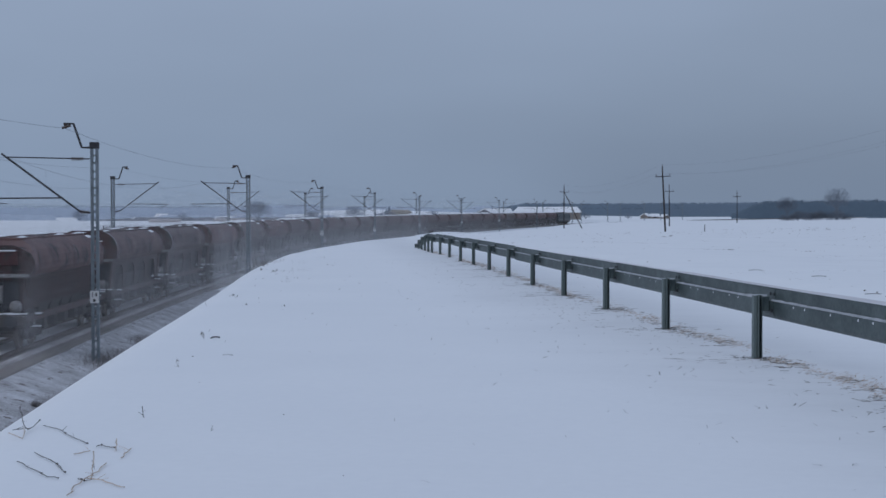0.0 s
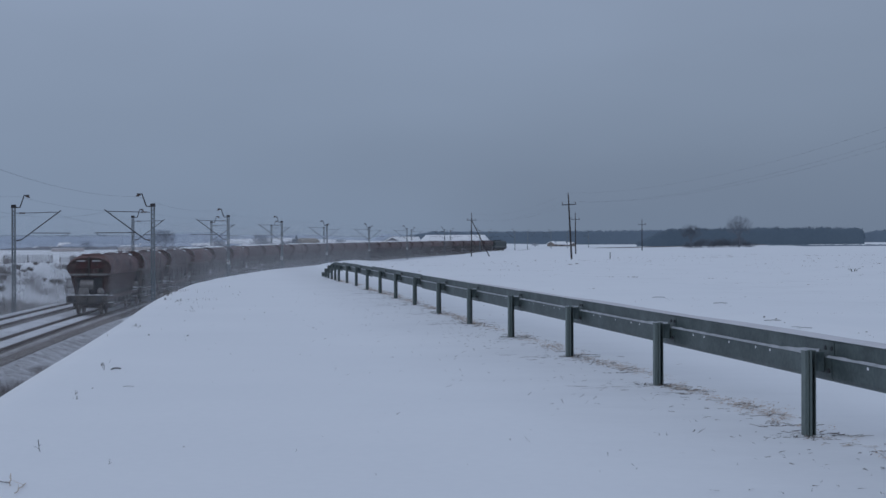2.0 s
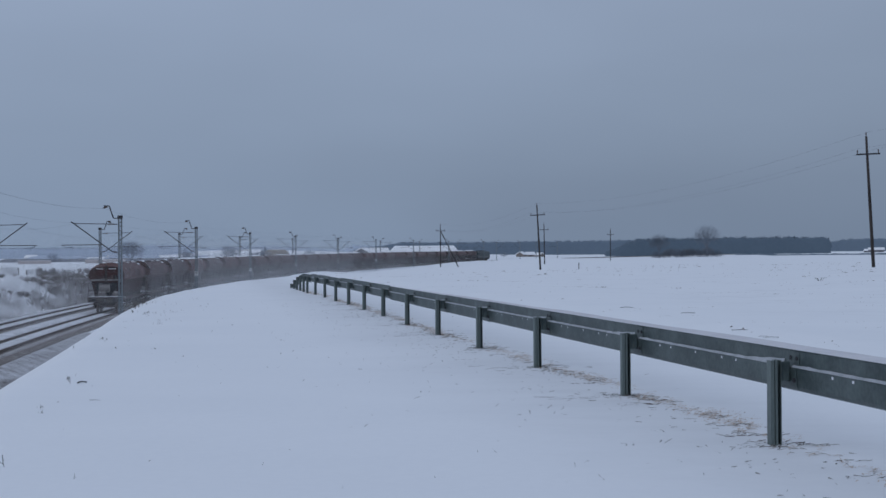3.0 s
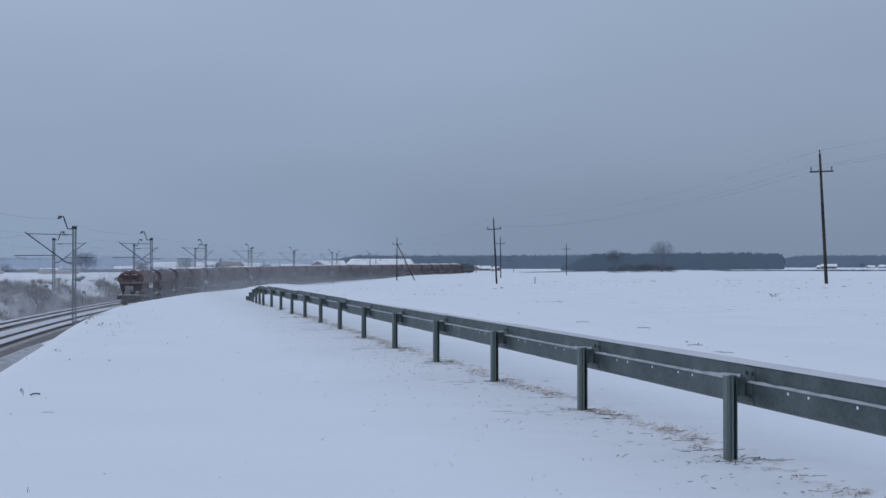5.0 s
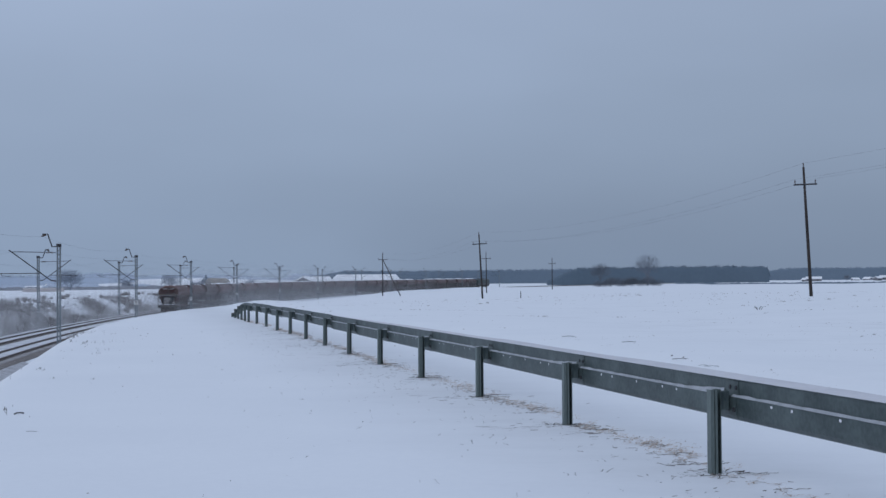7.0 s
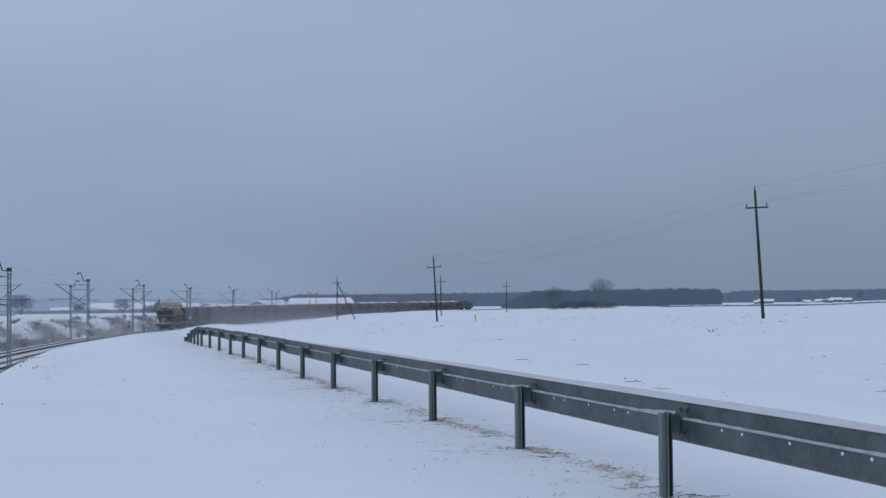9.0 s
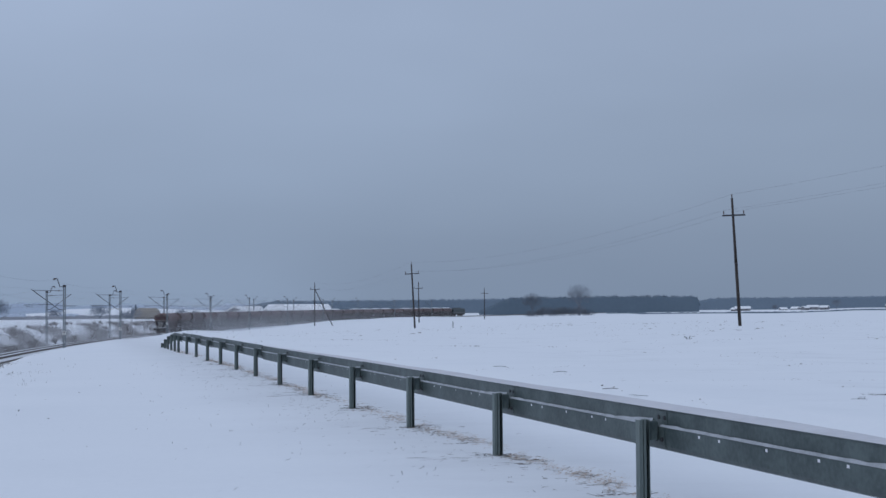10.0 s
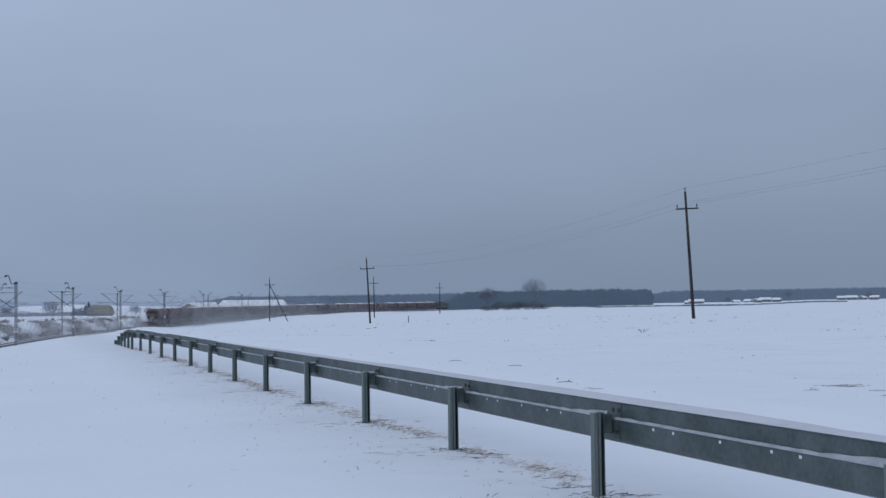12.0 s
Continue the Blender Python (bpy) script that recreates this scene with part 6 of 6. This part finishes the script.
    for x, y, sc in ((17.28, 69.15, 0.2), (12.19, 54.68, 0.16), (13.0, 52.8, 0.12), (14.06, 52.45, 0.14), (10.64, 53.87, 0.12), (26.68, 79.4, 0.2), (20.42, 73.4, 0.14), (20.96, 73.2, 0.14), (2.43, 160.4, 0.55), (1.6, 160.4, 0.3), (0.3, 157.6, 0.3), (7.41, 81.7, 0.24), (5.64, 30.58, 0.08), (-3.47, 10.33, 0.02), (-5.76, 23.9, 0.04), (-4.39, 14.34, 0.025), (-4.68, 14.5, 0.03), (11.27, 72.5, 0.14), (13.4, 73.6, 0.16)):
        copy_thing(clod, pose(x, y, ground_z(x, y), 0, 0, 40 * sc * x) @ Matrix.Scale(0.62 * sc, 4))
    thistle = thing("weed_tuft", "dark dead weed tuft standing in the snowy field", "dry weed")
    for i in range(7):
        bm = bm_new()
        a, h = rng.random() * math.tau, rng.uniform(0.12, 0.34)
        path_tube(bm, [(0.12 * math.cos(a), 0.05 * math.sin(a), -0.02), (0.3 * math.cos(a) * h + 0.1 * math.cos(a), 0.1 * math.sin(a), 0.8 * h), (0.9 * math.cos(a) * h + 0.1 * math.cos(a), 0.2 * math.sin(a), h)], 0.014, 5)
        part("stem", bm, DARK_STALK, thistle)
    thistle.matrix_basis = pose(16.79, 72.44, ground_z(16.79, 72.44)) @ Matrix.Diagonal((0.9, 0.9, 0.5, 1))
    stake = thing("stake", "short dark stake standing in the snow", "stake", "stakes in the field")
    bm = bm_new()
    box(bm, 0.09, 0.09, 1.1, (0, 0, 0.25), bevel=0.01)
    part("shaft", bm, POLE_WOOD, stake)
    stake.matrix_basis = pose(10.2, 165.0, ground_z(10.2, 165.0))


build_weeds()

# ---- snow whirled up by the train ----
def dust_mesh(name, seed, count, size, wide):
    """Loose flakes in a drifting cloud, thickest near the ballast; wide: the thinner cloud that trails behind the train."""
    r = np.random.default_rng(seed)
    n = count * 3
    y = r.uniform(-WAGON / 2, WAGON / 2, n) * 1.15
    if wide:
        x = r.normal(-3.0, 4.5, n)
        z = -0.6 + np.abs(r.normal(0, 1.5, n))
    else:
        pick = r.random(n)
        x = np.where(pick < 0.5, r.normal(2.3, 0.7, n), np.where(pick < 0.8, r.normal(-2.4, 0.8, n), r.normal(0, 1.2, n)))
        z = -0.6 + np.abs(r.normal(0, 1.7, n))
    a, b, c = r.uniform(0, 6, 3)
    puff = np.sin(1.1 * x + 0.7 * y + a) + np.sin(0.9 * y - 1.3 * z + b) + np.sin(1.9 * y + 1.7 * x + 1.1 * z + c) + 0.7 * np.sin(3.1 * y - 2.3 * x + 2.0 * z + a)
    keep = np.nonzero(puff + r.normal(0, 0.8, n) > (-0.6 if wide else -0.4) + 0.55 * (z - 0.6))[0][:count]
    p = np.stack([x, y, z], 1)[keep]
    m = len(p)
    d = r.normal(size=(m, 3))
    u = np.cross(d, (0.31, 0.52, 0.79))
    u *= (size * r.uniform(0.6, 1.3, m) / np.linalg.norm(u, axis=1))[:, None]
    w = np.cross(d / np.linalg.norm(d, axis=1)[:, None], u)
    co = np.stack([p + u, p - 0.5 * u + 0.87 * w, p - 0.5 * u - 0.87 * w], 1).reshape(-1, 3)
    me = bpy.data.meshes.new(name)
    me.vertices.add(3 * m)
    me.loops.add(3 * m)
    me.polygons.add(m)
    me.vertices.foreach_set("co", co.astype(np.float32).ravel())
    me.loops.foreach_set("vertex_index", np.arange(3 * m, dtype=np.int32))
    me.polygons.foreach_set("loop_start", np.arange(0, 3 * m, 3, dtype=np.int32))
    me.update(calc_edges=True)
    me.materials.append(POWDER)
    return me


def build_dust():
    out = []
    beside, behind = "powder snow whirled up along the running train", "thin powder snow drifting behind the train"
    for wide, ks, count, size, label in ((False, range(0, 3), 45000, 0.006, beside), (False, range(3, 9), 40000, 0.010, beside), (False, range(9, 14), 16000, 0.014, beside), (False, range(14, 20), 7000, 0.014, beside), (True, range(-8, 0), 8000, 0.008, behind)):
        data = [dust_mesh("snow_dust", 40 + i + ks[0], count, size, wide) for i in range(2)]
        for k in ks:
            o = new("snow_dust", data[k % 2])
            out.append((tagged(o, label, "snow dust", kind="stuff"), k))
    return out


def veil_mesh(seed, sides, mat, high=8.0):
    """Upright wavering sheets along the track, of hanging powder and, by the masts, of added air haze."""
    rng = random.Random(seed)
    verts, faces = [], []
    ny, nz = 26, 6
    for x in sides:
        b, c = len(verts), rng.uniform(0, 50)
        for i in range(ny + 1):
            for j in range(nz + 1):
                y, z = (i / ny - 0.5) * WAGON * 1.2, -1.3 + high * j / nz
                verts.append((x + 0.3 * noise.noise(Vector((y * 0.25, z * 0.4, c))), y, z))
        faces += [(b + i * (nz + 1) + j, b + (i + 1) * (nz + 1) + j, b + (i + 1) * (nz + 1) + j + 1, b + i * (nz + 1) + j + 1) for i in range(ny) for j in range(nz)]
    me = bpy.data.meshes.new("snow_haze")
    me.from_pydata(verts, [], faces)
    me.materials.append(mat)
    me.shade_smooth()
    return me


def build_veils():
    out = []
    for ks, sides, mat, label in (
        (range(0, 1), (2.2, -2.6), VEIL_NEAR, "soft haze of powder snow beside the last wagon"),
        (range(1, 2), (2.2, -2.6), VEIL_MIDDLE, "thinner haze of powder snow along the wagons"),
        (range(2, 11), (2.2, -2.6), VEIL_ALONG, "soft haze of powder snow along the wagons"),
        (range(11, 15), (2.2, -2.6), VEIL_MIDDLE, "thinner haze of powder snow along the wagons"),
        (range(15, 20), (2.2, -2.6), VEIL_HALF, "thinning haze of powder snow along the wagons"),
        (range(20, N_WAGONS), (2.2, -2.6), VEIL_AHEAD, "faint haze of powder snow along the wagons ahead"),
        # two sets of sheets added to fade the farther masts like air haze
        (range(2, 14), (4.6,), MAST_HAZE, "sheet added to imitate air haze before the masts"),
        (range(14, 22), (4.6,), MAST_HAZE_FAINT, "fainter sheet added to imitate air haze before the masts"),
        (range(0, 13), (-7.5,), VEIL_SIDE, "haze of powder snow drifting over the far bank"),
        (range(-3, 0), (2.6, -2.2), VEIL_AHEAD, "thin haze of powder snow close behind the last wagon"),
        (range(-5, 0), (-6.0, -10.5), VEIL_TRAIL, "haze of powder snow hanging behind the train"),
        (range(-9, -5), (-6.0, -10.5), VEIL_THIN, "thinning powder snow haze behind the train"),
    ):
        data = [veil_mesh(60 + i + ks[0], sides, mat, 10.5 if mat in (MAST_HAZE, MAST_HAZE_FAINT) else 8.0) for i in range(2)]
        for k in ks:
            out.append((tagged(new("snow_haze", data[k % 2]), label, "snow dust", kind="stuff"), k))
    return out


dust = build_dust() + build_veils()


# ---- the train's run ----
TAIL_Y, SPEED = 46.6, 22.45
# seconds, metres by which the train falls behind that speed
LAG = [(0.0, 0.0), (2.2, 1.2), (5.2, 3.4), (12.0, 4.0)]
CHAIN = [(0.0, -30.0)]
for i in range(1, 2201):
    y = -30 + i * 0.5
    CHAIN.append((CHAIN[-1][0] + 0.5 * math.sqrt(1 + track_slope(y) ** 2), y))


def chain_of(y):
    i = min(max(int((y + 30) / 0.5), 0), len(CHAIN) - 2)
    return CHAIN[i][0] + (y - CHAIN[i][1]) * math.sqrt(1 + track_slope(y) ** 2)


def y_at(chain):
    lo, hi = 0, len(CHAIN) - 1
    while hi - lo > 1:
        mid = (lo + hi) // 2
        lo, hi = (mid, hi) if CHAIN[mid][0] <= chain else (lo, mid)
    (a, ya), (b, yb) = CHAIN[lo], CHAIN[hi]
    return ya + (yb - ya) * (chain - a) / (b - a)


def running(chain):
    y = y_at(chain)
    p = along(y)
    return pose(p.x, p.y, p.z, 0.195, 0, -math.degrees(math.atan(track_slope(y))))


def run_to(t):
    return SPEED * t - float(np.interp(t, [a for a, _ in LAG], [b for _, b in LAG]))


def motions():
    start = chain_of(TAIL_Y)
    for k, wagon in enumerate(wagons):
        c = start + WAGON * (k + 0.5)
        walk(wagon, [(t / 2, running(c + run_to(t / 2))) for t in range(25)])
    for cloud, k in dust:
        c = start + WAGON * (k + 0.3)
        walk(cloud, [(t / 2, running(c + run_to(t / 2))) for t in range(25)])
    c = start + WAGON * N_WAGONS + 9.7
    walk(loco, [(t / 2, running(c + run_to(t / 2))) for t in range(25)])


motions()
